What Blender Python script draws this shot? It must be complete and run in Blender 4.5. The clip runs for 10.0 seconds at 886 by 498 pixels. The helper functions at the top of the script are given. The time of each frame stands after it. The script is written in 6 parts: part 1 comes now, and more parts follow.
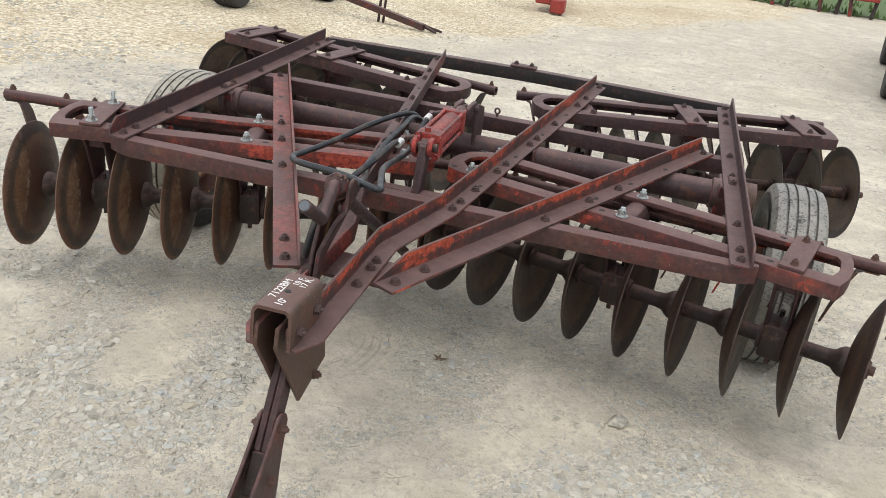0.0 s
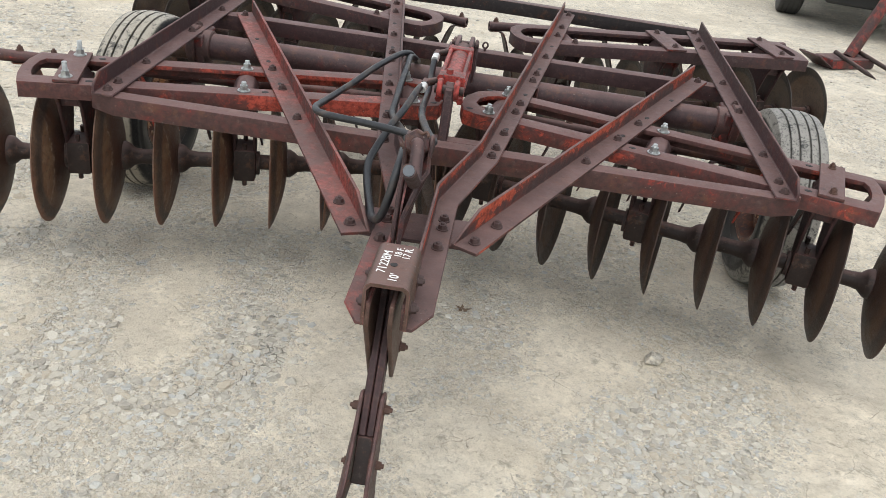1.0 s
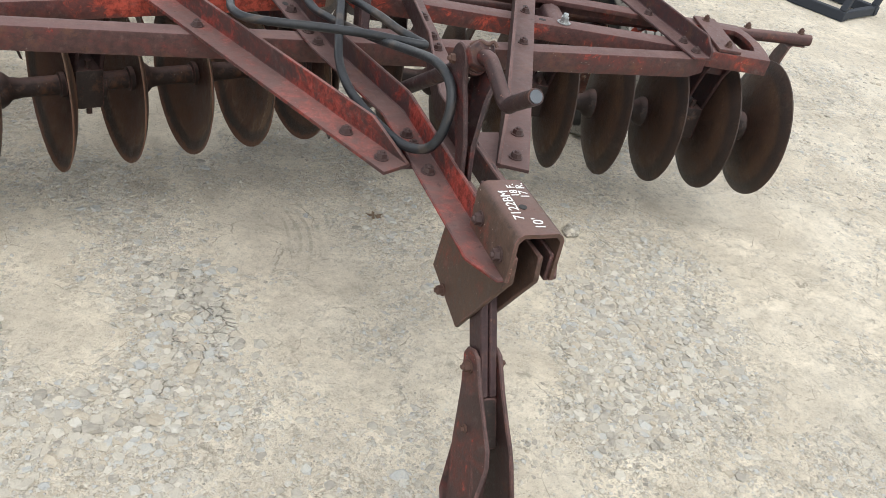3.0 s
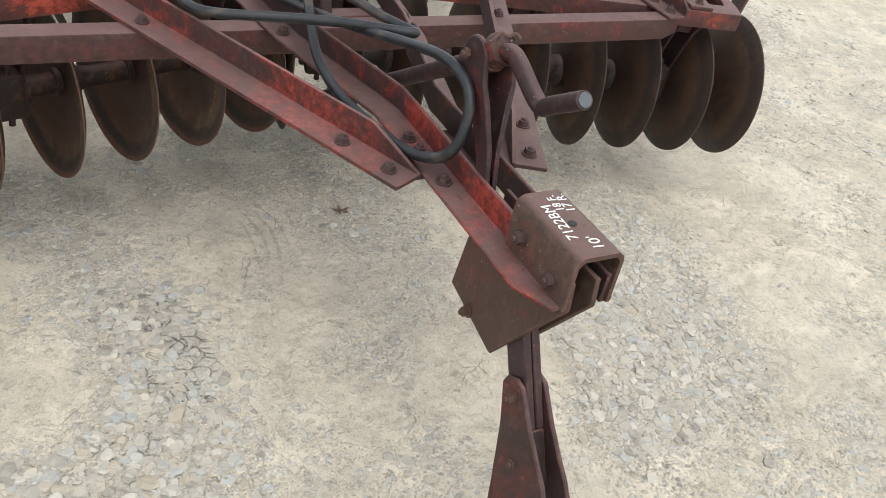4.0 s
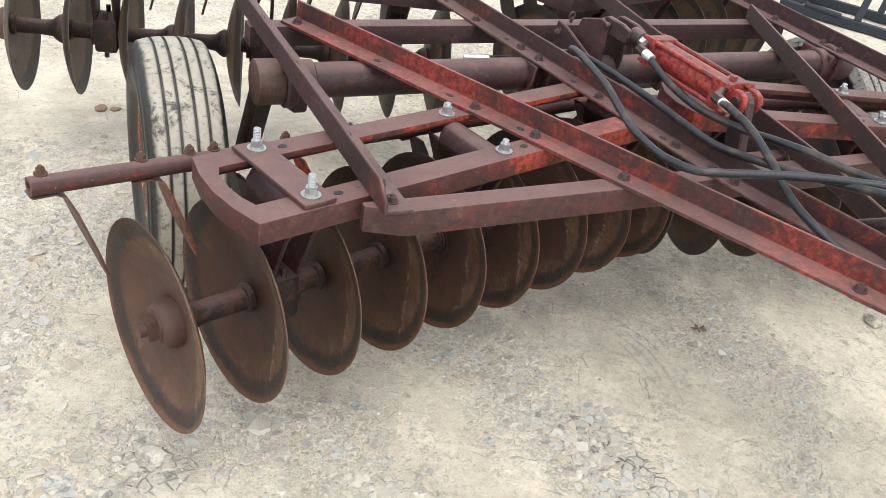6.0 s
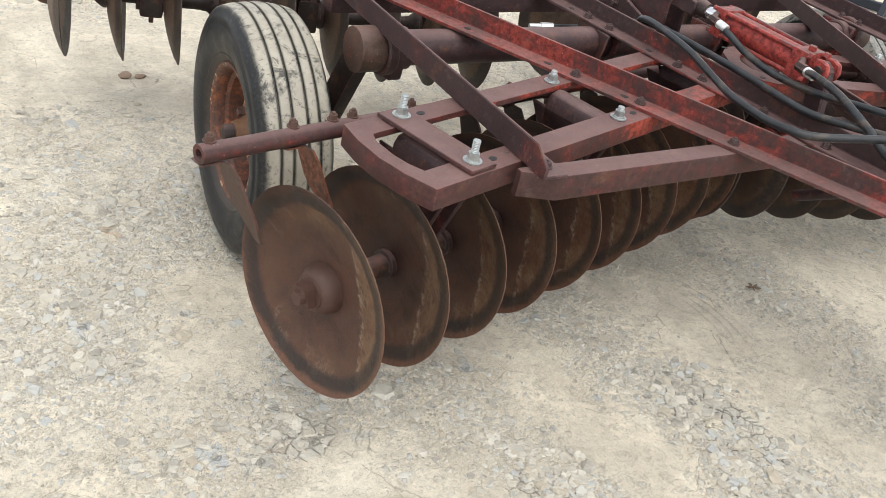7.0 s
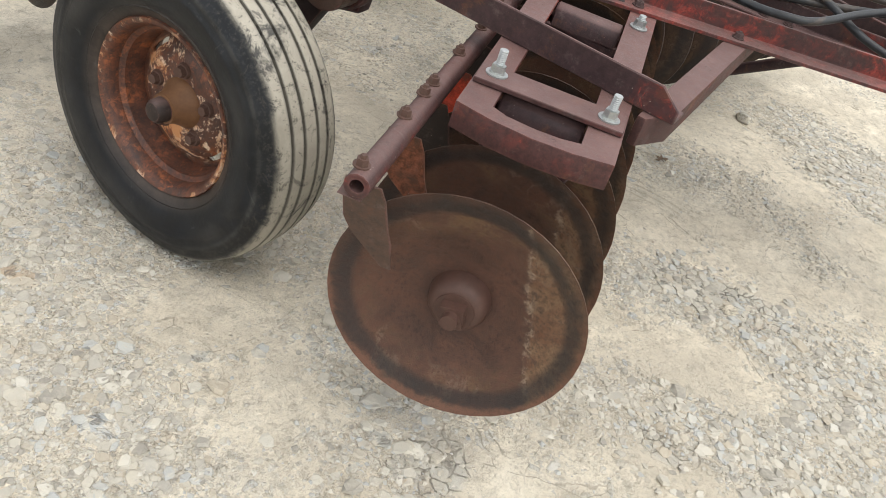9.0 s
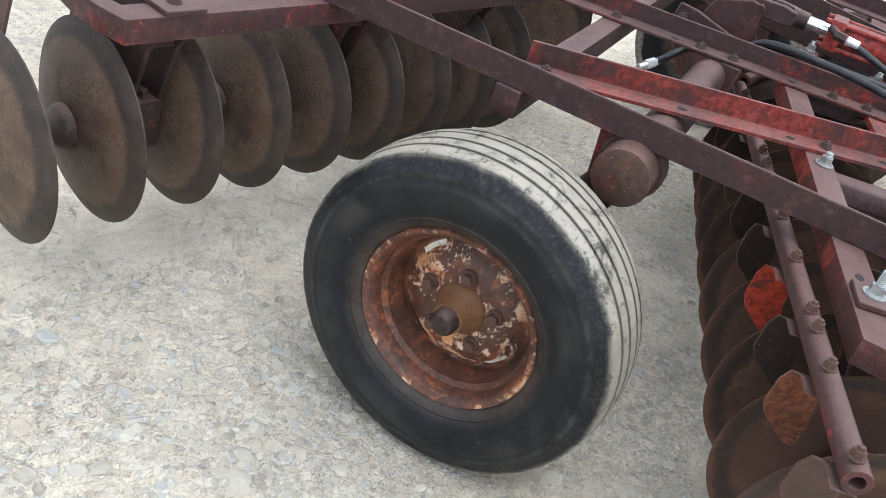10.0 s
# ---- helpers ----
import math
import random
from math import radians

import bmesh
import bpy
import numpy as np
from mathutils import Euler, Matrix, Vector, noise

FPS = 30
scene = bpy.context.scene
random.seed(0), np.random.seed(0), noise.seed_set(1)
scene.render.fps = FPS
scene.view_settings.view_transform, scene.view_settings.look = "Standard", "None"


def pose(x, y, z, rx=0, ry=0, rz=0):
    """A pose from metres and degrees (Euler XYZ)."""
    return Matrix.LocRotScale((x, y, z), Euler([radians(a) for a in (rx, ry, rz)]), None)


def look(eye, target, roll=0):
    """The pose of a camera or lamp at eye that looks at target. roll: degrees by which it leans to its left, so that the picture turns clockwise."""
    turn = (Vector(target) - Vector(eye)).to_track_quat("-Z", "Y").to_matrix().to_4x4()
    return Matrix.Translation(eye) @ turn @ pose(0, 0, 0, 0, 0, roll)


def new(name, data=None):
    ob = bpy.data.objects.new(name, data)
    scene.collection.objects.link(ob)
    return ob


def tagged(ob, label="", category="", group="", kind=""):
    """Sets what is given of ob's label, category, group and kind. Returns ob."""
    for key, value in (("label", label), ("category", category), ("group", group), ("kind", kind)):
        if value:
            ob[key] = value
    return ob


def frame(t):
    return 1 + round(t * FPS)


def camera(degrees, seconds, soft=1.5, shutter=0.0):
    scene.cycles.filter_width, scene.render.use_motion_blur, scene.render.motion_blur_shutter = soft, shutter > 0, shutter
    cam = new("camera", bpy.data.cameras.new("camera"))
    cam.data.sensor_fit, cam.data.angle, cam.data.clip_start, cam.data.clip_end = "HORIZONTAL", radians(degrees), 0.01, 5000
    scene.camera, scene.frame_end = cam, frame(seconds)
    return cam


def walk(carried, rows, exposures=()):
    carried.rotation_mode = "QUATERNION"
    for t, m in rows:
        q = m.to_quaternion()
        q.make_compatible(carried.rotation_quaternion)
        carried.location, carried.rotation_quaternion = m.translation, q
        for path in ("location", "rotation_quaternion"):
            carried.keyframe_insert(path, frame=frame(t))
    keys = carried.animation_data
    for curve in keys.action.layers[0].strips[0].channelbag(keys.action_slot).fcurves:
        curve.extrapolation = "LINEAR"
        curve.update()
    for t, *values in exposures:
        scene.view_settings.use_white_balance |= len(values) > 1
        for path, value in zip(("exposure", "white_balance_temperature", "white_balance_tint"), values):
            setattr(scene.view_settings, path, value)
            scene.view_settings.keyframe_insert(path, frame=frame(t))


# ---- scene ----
cam = camera(53.6, 10.0, 0.7)
PATH = [
    (0, (0.711, -1.677, 1.629), (0.344, 0.008, 0.908), 7.5),
    (0.5, (0.473, -1.621, 1.588), (0.194, 0.069, 0.839), 7.1),
    (1, (0.171, -1.619, 1.588), (0.095, 0.053, 0.755), 7.8),
    (1.5, (-0.061, -1.476, 1.528), (0.043, 0.158, 0.626), 8.0),
    (2, (-0.318, -1.278, 1.598), (-0.066, 0.363, 0.736), 5.8),
    (2.5, (-0.623, -1.261, 1.540), (-0.160, 0.317, 0.650), 8.9),
    (2.6, (-0.675, -1.243, 1.533), (-0.152, 0.294, 0.604), 10.1),
    (2.7, (-0.712, -1.249, 1.521), (-0.133, 0.251, 0.566), 11.0),
    (3.8, (-0.780, -0.893, 1.448), (0.096, 0.378, 0.392), 12.3),
    (4, (-0.860, -0.877, 1.455), (0.032, 0.382, 0.398), 12.4),
    (4.5, (-1.172, -0.881, 1.522), (-0.281, 0.392, 0.481), 13.6),
    (5, (-1.376, -0.824, 1.511), (-0.504, 0.489, 0.504), 15.3),
    (5.5, (-1.542, -0.635, 1.525), (-0.690, 0.715, 0.551), 11.4),
    (5.8, (-1.721, -0.513, 1.560), (-0.845, 0.827, 0.595), 11.1),
    (6, (-1.781, -0.518, 1.536), (-0.971, 0.878, 0.593), 9.0),
    (6.2, (-1.914, -0.503, 1.526), (-1.112, 0.899, 0.583), 8.8),
    (7.3, (-2.302, -0.154, 1.440), (-1.241, 1.009, 0.431), 12.9),
    (7.5, (-2.314, -0.022, 1.425), (-1.205, 1.056, 0.372), 13.3),
    (8, (-2.475, 0.176, 1.408), (-1.214, 1.030, 0.323), 16.1),
    (8.5, (-2.643, 0.385, 1.429), (-1.209, 1.031, 0.418), 18.0),
    (9, (-2.699, 0.669, 1.345), (-1.276, 1.232, 0.269), 16.6),
    (9.5, (-2.697, 1.006, 1.380), (-1.283, 1.570, 0.294), 13.7),
    (9.8, (-2.761, 1.288, 1.370), (-1.293, 1.865, 0.366), 13.9),
    (10, (-2.791, 1.478, 1.395), (-1.296, 2.005, 0.403), 14.7),
]
walk(cam, [(t, look(eye, target, roll)) for t, eye, target, roll in PATH], [(0, 0.90, 6540, 8), (1, 0.96, 6540, 8), (2.5, 1.09, 6540, 8), (3.9, 1.01, 6540, 8), (4.5, 1.06, 6540, 8), (5.5, 1.37, 6560, 8), (6, 1.41, 6560, 8), (7.5, 1.15, 6690, 8), (8, 1.18, 6740, 8), (9, 1.18, 6740, 8), (9.6, 1.22, 6690, 8), (10, 1.34, 6040, 8)])

# ---- world and light: bright overcast sky ----
world = bpy.data.worlds.new("world")
scene.world = world
world.use_nodes = True
wn = world.node_tree
wn.nodes.clear()
sky = wn.nodes.new("ShaderNodeTexSky")
sky.sky_type = "NISHITA"
sky.sun_disc = False
sky.sun_elevation = radians(71)
sky.sun_rotation = radians(200)
sky.dust_density = 1.5
grey = wn.nodes.new("ShaderNodeHueSaturation")
grey.inputs["Saturation"].default_value = 0.22
bg = wn.nodes.new("ShaderNodeBackground")
bg.inputs["Strength"].default_value = 0.15
wout = wn.nodes.new("ShaderNodeOutputWorld")
wn.links.new(sky.outputs[0], grey.inputs["Color"])
wn.links.new(grey.outputs[0], bg.inputs["Color"])
wn.links.new(bg.outputs[0], wout.inputs["Surface"])
sun = new("sun", bpy.data.lights.new("sun", "SUN"))
sun.data.energy = 0.5
sun.data.angle = radians(70)
sun.data.color = (1.0, 0.96, 0.9)
sun.matrix_world = look((0, 0, 0), (-0.10, 0.30, -0.95))


# ---- materials ----
class Nodes:
    """A small builder for one node material."""

    def __init__(self, name, rough=0.7, metal=0.0):
        self.mat = bpy.data.materials.new(name)
        self.mat.use_nodes = True
        self.t = self.mat.node_tree
        self.b = self.t.nodes["Principled BSDF"]
        self.b.inputs["Roughness"].default_value = rough
        self.b.inputs["Metallic"].default_value = metal
        self.co = self.t.nodes.new("ShaderNodeTexCoord").outputs["Object"]
        self.rnd = self.t.nodes.new("ShaderNodeObjectInfo").outputs["Random"]

    def node(self, kind, **sets):
        n = self.t.nodes.new(kind)
        for k, v in sets.items():
            if k in ("operation", "blend_type", "data_type", "feature", "noise_dimensions", "voronoi_dimensions"):
                if k == "operation":
                    n.operation = v
                elif k == "blend_type":
                    n.blend_type = v
                elif k == "data_type":
                    n.data_type = v
                elif k == "feature":
                    n.feature = v
                elif k == "noise_dimensions":
                    n.noise_dimensions = v
                else:
                    n.voronoi_dimensions = v
        return n

    def link(self, a, b):
        self.t.links.new(a, b)

    def put(self, socket, v):
        if isinstance(v, (int, float)):
            socket.default_value = v
        elif isinstance(v, tuple):
            socket.default_value = (*v, 1.0) if len(v) == 3 and socket.type == "RGBA" else v
        else:
            self.link(v, socket)

    def math(self, op, a, b=0.0):
        n = self.node("ShaderNodeMath", operation=op)
        self.put(n.inputs[0], a)
        self.put(n.inputs[1], b)
        return n.outputs[0]

    def noise(self, scale, detail=4.0, rough=0.55, distort=0.0, co=None, w=None):
        n = self.node("ShaderNodeTexNoise", noise_dimensions="4D" if w is not None else "3D")
        self.link(co or self.co, n.inputs["Vector"])
        n.inputs["Scale"].default_value = scale
        n.inputs["Detail"].default_value = detail
        n.inputs["Roughness"].default_value = rough
        n.inputs["Distortion"].default_value = distort
        if w is not None:
            self.put(n.inputs["W"], w)
        return n.outputs[0]

    def voronoi(self, scale, feature="F1", out="Distance", co=None, rand=1.0):
        n = self.node("ShaderNodeTexVoronoi", feature=feature)
        self.link(co or self.co, n.inputs["Vector"])
        n.inputs["Scale"].default_value = scale
        n.inputs["Randomness"].default_value = rand
        return n.outputs[out]

    def ramp(self, f, stops):
        n = self.node("ShaderNodeValToRGB")
        e = n.color_ramp.elements
        for i, (p, c) in enumerate(stops):
            if i >= 2:
                e.new(p)
            e[i].position = p
            e[i].color = (c, c, c, 1) if isinstance(c, (int, float)) else (*c, 1)
        self.put(n.inputs[0], f)
        return n.outputs[0]

    def mix(self, f, a, b, blend="MIX"):
        n = self.node("ShaderNodeMix", data_type="RGBA", blend_type=blend)
        self.put(n.inputs[0], f)
        self.put(n.inputs[6], a)
        self.put(n.inputs[7], b)
        return n.outputs[2]

    def bump(self, height, strength=0.3, dist=0.01, base=None):
        n = self.node("ShaderNodeBump")
        n.inputs["Strength"].default_value = strength
        n.inputs["Distance"].default_value = dist
        self.link(height, n.inputs["Height"])
        if base is not None:
            self.link(base, n.inputs["Normal"])
        return n.outputs[0]

    def done(self, color, normal=None, rough=None, metal=None):
        self.put(self.b.inputs["Base Color"], color)
        if normal is not None:
            self.link(normal, self.b.inputs["Normal"])
        if rough is not None:
            self.put(self.b.inputs["Roughness"], rough)
        if metal is not None:
            self.put(self.b.inputs["Metallic"], metal)
        return self.mat


def old_paint(name, red, base=(0.085, 0.043, 0.043), paint=(0.42, 0.05, 0.03), dust=0.35, level=0.11, middle=0.0, crest=0.0, lee=0.0, fore=0.0, soft=0.02):
    """Weathered red paint over dull maroon oxide; red: the share of paint that is left."""
    m = Nodes(name, 0.6)
    w = m.math("MULTIPLY", m.rnd, 40.0)
    n1 = m.noise(3.2, 4, 0.6, 0.4, w=w)
    n2 = m.noise(19.0, 7, 0.72, 0.8, w=w)
    n3 = m.noise(170.0, 4, 0.65)
    n4 = m.noise(55.0, 6, 0.75)
    share = m.math("ADD", m.math("MULTIPLY", n1, 0.5), m.math("MULTIPLY", n2, 0.5))
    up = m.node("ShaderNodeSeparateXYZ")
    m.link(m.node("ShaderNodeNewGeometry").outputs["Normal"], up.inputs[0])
    share = m.math("SUBTRACT", share, m.math("MULTIPLY", m.math("ABSOLUTE", up.outputs[2]), level))
    share = m.math("ADD", share, 0.02)
    if middle:  # more paint has lasted near the middle of the machine
        at = m.node("ShaderNodeSeparateXYZ")
        m.link(m.co, at.inputs[0])
        off = m.math("ABSOLUTE", m.math("ADD", at.outputs[0], 0.4))
        share = m.math("ADD", share, m.ramp(off, [(0.25, middle), (0.6, 0.0)]))
    if fore:  # more paint has lasted near the hitch
        at = m.node("ShaderNodeSeparateXYZ")
        m.link(m.co, at.inputs[0])
        share = m.math("ADD", share, m.ramp(at.outputs[1], [(0.35, fore), (0.95, 0.0)]))
    if lee:  # more paint has lasted on what faces the sheltered side
        share = m.math("SUBTRACT", share, m.ramp(up.outputs[0], [(0.2, lee), (0.5, 0.0)]))
    if crest:  # paint has lasted along the top of the upright flange
        at = m.node("ShaderNodeSeparateXYZ")
        m.link(m.co, at.inputs[0])
        share = m.math("ADD", share, m.ramp(m.math("MULTIPLY", m.math("SUBTRACT", at.outputs[2], 0.736), 25.0), [(0.1, 0.0), (0.7, crest)]))
    mask = m.ramp(share, [(0.59 - 0.2 * red - soft / 2, 0.0), (0.59 - 0.2 * red + soft / 2, 1.0)])
    thin = m.ramp(share, [(0.50 - 0.2 * red, 0.0), (0.60 - 0.2 * red, 0.5)])
    oxide = m.mix(m.ramp(n4, [(0.38, 0.0), (0.68, 1.0)]), tuple(v * 0.72 for v in base), tuple(v * 1.42 for v in base))
    rust = m.mix(m.ramp(m.noise(11.0, 6, 0.75), [(0.56, 0.0), (0.68, 0.7)]), oxide, (0.115, 0.050, 0.028))
    rust = m.mix(thin, rust, tuple(0.45 * p + 0.3 * q for p, q in zip(paint, base)))
    col = m.mix(mask, rust, m.mix(m.ramp(n4, [(0.42, 0.0), (0.60, 1.0)]), paint, tuple(v * 0.38 for v in paint)))
    # settled dust on level faces; it also paints tops brighter than the sides
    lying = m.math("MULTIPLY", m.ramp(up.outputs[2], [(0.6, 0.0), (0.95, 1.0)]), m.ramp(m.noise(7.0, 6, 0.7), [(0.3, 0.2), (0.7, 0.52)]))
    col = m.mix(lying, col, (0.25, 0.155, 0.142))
    black = m.ramp(m.noise(30.0, 6, 0.8, 0.5), [(0.60, 0.0), (0.67, 0.5)])
    col = m.mix(black, col, (0.022, 0.016, 0.015))
    col = m.mix(m.ramp(m.noise(26.0, 6, 0.78), [(0.56, 0.0), (0.80, dust * 0.7)]), col, (0.30, 0.235, 0.22))
    speck = m.ramp(m.voronoi(60.0), [(0.06, 1.0), (0.10, 0.0)])
    col = m.mix(m.math("MULTIPLY", speck, m.ramp(n1, [(0.5, 0.0), (0.6, 0.7)])), col, (0.40, 0.35, 0.31))
    # edges rubbed down to lighter rust and dust
    bevel = m.node("ShaderNodeBevel")
    bevel.samples = 4
    bevel.inputs["Radius"].default_value = 0.006
    dot = m.node("ShaderNodeVectorMath")
    dot.operation = "DOT_PRODUCT"
    m.link(bevel.outputs[0], dot.inputs[0])
    m.link(m.node("ShaderNodeNewGeometry").outputs["Normal"], dot.inputs[1])
    rub = m.math("MULTIPLY", m.ramp(dot.outputs["Value"], [(0.90, 1.0), (0.985, 0.0)]), m.ramp(m.noise(24.0, 6, 0.75, w=w), [(0.44, 0.05), (0.60, 0.75)]))
    col = m.mix(rub, col, m.mix(n2, (0.105, 0.050, 0.042), tuple(0.5 * p + 0.10 for p in paint)))
    fleck = m.ramp(m.noise(70.0, 6, 0.82), [(0.63, 0.0), (0.68, 0.65)])
    col = m.mix(m.math("MULTIPLY", fleck, m.ramp(n2, [(0.42, 0.0), (0.58, 1.0)])), col, (0.36, 0.18, 0.13))
    nb = m.bump(m.math("ADD", n3, n4), 0.3, 0.002, m.bump(mask, 0.35, 0.0012))
    m.b.inputs["Specular IOR Level"].default_value = 0.32
    return m.done(col, nb, m.ramp(n4, [(0.3, 0.42), (0.7, 0.72)]))


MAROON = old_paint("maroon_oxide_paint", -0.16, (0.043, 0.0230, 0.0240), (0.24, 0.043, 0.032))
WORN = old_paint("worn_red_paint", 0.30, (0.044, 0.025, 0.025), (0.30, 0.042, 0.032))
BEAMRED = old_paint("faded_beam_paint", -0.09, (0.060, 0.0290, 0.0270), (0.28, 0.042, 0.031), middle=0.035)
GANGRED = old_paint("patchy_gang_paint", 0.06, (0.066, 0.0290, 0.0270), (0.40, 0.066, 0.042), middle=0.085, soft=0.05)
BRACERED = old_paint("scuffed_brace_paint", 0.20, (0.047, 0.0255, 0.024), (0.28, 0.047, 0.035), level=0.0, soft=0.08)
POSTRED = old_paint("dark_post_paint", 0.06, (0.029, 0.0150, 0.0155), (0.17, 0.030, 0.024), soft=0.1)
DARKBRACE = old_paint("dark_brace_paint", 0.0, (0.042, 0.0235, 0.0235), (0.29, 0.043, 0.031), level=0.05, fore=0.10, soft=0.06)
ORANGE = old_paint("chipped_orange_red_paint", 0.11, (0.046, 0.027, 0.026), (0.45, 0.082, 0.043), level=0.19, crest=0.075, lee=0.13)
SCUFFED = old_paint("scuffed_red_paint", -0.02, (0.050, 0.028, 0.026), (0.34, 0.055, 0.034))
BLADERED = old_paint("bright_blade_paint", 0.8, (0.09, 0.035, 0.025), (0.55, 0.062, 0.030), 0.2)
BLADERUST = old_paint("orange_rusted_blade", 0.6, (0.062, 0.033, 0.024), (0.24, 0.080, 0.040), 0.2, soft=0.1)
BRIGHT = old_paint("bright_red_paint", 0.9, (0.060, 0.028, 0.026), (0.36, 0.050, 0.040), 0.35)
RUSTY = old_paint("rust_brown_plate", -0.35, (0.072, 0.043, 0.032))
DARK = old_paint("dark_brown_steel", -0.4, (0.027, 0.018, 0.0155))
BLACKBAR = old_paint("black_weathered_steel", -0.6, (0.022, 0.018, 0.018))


def disc_rust(name, base, crust, dark, radius, grain=1.0, lip=0.45, crescent=0.0):
    """Rusty disc steel. base: its two browns; crust: the share of golden scale; dark: the share of grime near the rim; crescent: scale left by soil along the leading edge."""
    m = Nodes(name, 0.62, 0.0)
    s = m.node("ShaderNodeSeparateXYZ")
    m.link(m.co, s.inputs[0])
    r = m.math("SQRT", m.math("ADD", m.math("POWER", s.outputs[1], 2.0), m.math("POWER", s.outputs[2], 2.0)))
    r = m.math("MULTIPLY", r, 0.25 / radius)
    w = m.math("MULTIPLY", m.rnd, 30.0)
    big = m.noise(4.0, 5, 0.6, 0.5, w=w)
    mid = m.noise(18.0, 7, 0.72, 0.6, w=w)
    blot = m.noise(9.0, 6, 0.7, 0.9, w=w)
    fine = m.noise(120.0, 6, 0.8)
    wob = m.math("ADD", r, m.math("ADD", m.math("MULTIPLY", m.math("SUBTRACT", big, 0.5), 0.035), m.math("MULTIPLY", m.math("SUBTRACT", mid, 0.5), 0.034)))
    col = m.mix(m.ramp(mid, [(0.3, 0.0), (0.7, 1.0)]), *base)
    col = m.mix(m.ramp(blot, [(0.48, 0.0), (0.66, 0.45 + 0.25 * grain)]), col, tuple(v * 0.45 for v in base[0]))
    zone = m.ramp(wob, [(0.140, 0.0), (0.175, 1.0), (0.198, 1.0), (0.210, 0.0)])
    patch = m.ramp(m.math("ADD", m.math("MULTIPLY", blot, 0.6), m.math("MULTIPLY", fine, 0.4)), [(0.47, 0.0), (0.56, crust)])
    patch = m.math("MULTIPLY", patch, m.ramp(m.noise(3.0, 3, 0.5, 0.3, w=m.math("ADD", w, 9.0)), [(0.40, 0.35), (0.56, 1.0)]))
    gold = m.mix(m.ramp(fine, [(0.40, 0.0), (0.60, 1.0)]), (0.165, 0.066, 0.028), (0.31, 0.20, 0.105))
    col = m.mix(m.math("MULTIPLY", zone, patch), col, gold)
    if crescent:
        col = m.mix(m.ramp(s.outputs[1], [(-0.03, 0.0), (0.10, 0.6)]), col, m.mix(m.ramp(mid, [(0.3, 0.0), (0.7, 1.0)]), *base))
        lead = m.math("MULTIPLY", s.outputs[1], -0.25 / radius)
        edge = m.math("ADD", lead, m.math("ADD", m.math("ADD", m.math("MULTIPLY", m.math("SUBTRACT", mid, 0.5), 0.055), m.math("MULTIPLY", m.math("SUBTRACT", big, 0.5), 0.06)), m.math("ADD", m.math("MULTIPLY", m.math("SUBTRACT", fine, 0.5), 0.030), m.math("MULTIPLY", s.outputs[2], 0.10))))
        scale = m.math("MULTIPLY", m.ramp(edge, [(0.136, 0.0), (0.143, crescent)]), m.ramp(fine, [(0.40, 1.0), (0.62, 0.45)]))
        tone = m.mix(m.ramp(blot, [(0.36, 0.0), (0.64, 1.0)]), (0.120, 0.048, 0.024), (0.205, 0.128, 0.072))
        tone = m.mix(m.ramp(m.noise(50.0, 6, 0.78, w=w), [(0.54, 0.0), (0.62, 0.8)]), tone, (0.050, 0.034, 0.026))
        col = m.mix(scale, col, tone)
        shell = m.math("MULTIPLY", m.ramp(edge, [(0.128, 0.0), (0.137, 1.0), (0.146, 0.0)]), m.ramp(m.noise(45.0, 6, 0.75, w=w), [(0.46, 0.0), (0.58, 0.75)]))
        col = m.mix(shell, col, (0.36, 0.27, 0.195))
    # pale ragged outline of a flake
    flake = m.ramp(m.math("ABSOLUTE", m.math("SUBTRACT", big, 0.57)), [(0.004, 1.0), (0.016, 0.0)])
    flake = m.math("MULTIPLY", flake, m.math("MULTIPLY", m.ramp(r, [(0.15, 0.0), (0.19, 0.8)]), m.ramp(fine, [(0.42, 0.0), (0.52, crust * 0.5)])))
    col = m.mix(flake, col, (0.38, 0.28, 0.20))
    band = m.ramp(wob, [(0.200, 0.0), (0.213, dark), (0.228, dark), (0.242, dark * lip)])
    col = m.mix(m.math("MULTIPLY", band, m.ramp(mid, [(0.32, 1.0), (0.72, 0.6)])), col, (0.020, 0.017, 0.016))
    rim = m.math("MULTIPLY", m.ramp(r, [(0.228, 0.0), (0.240, 1.0)]), m.ramp(fine, [(0.55, 0.0), (0.62, 0.55)]))
    col = m.mix(rim, col, (0.18, 0.115, 0.078))
    if crescent:
        shine = m.math("MULTIPLY", m.ramp(m.math("ADD", wob, m.math("MULTIPLY", s.outputs[2], -0.03)), [(0.240, 0.0), (0.247, 0.8)]), m.ramp(s.outputs[2], [(-0.06, 1.0), (0.10, 0.25)]))
        col = m.mix(shine, col, (0.150, 0.070, 0.043))
    col = m.mix(m.ramp(fine, [(0.50, 0.0), (0.64, 0.55 * grain)]), col, tuple(v * 0.33 for v in base[0]))
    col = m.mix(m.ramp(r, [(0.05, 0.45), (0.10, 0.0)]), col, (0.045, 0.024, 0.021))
    nb = m.bump(m.math("ADD", fine, mid), 0.45, 0.003, m.bump(patch, 0.25, 0.002))
    m.b.inputs["Specular IOR Level"].default_value = 0.4
    return m.done(col, nb, m.ramp(mid, [(0.3, 0.40), (0.7, 0.66)]))


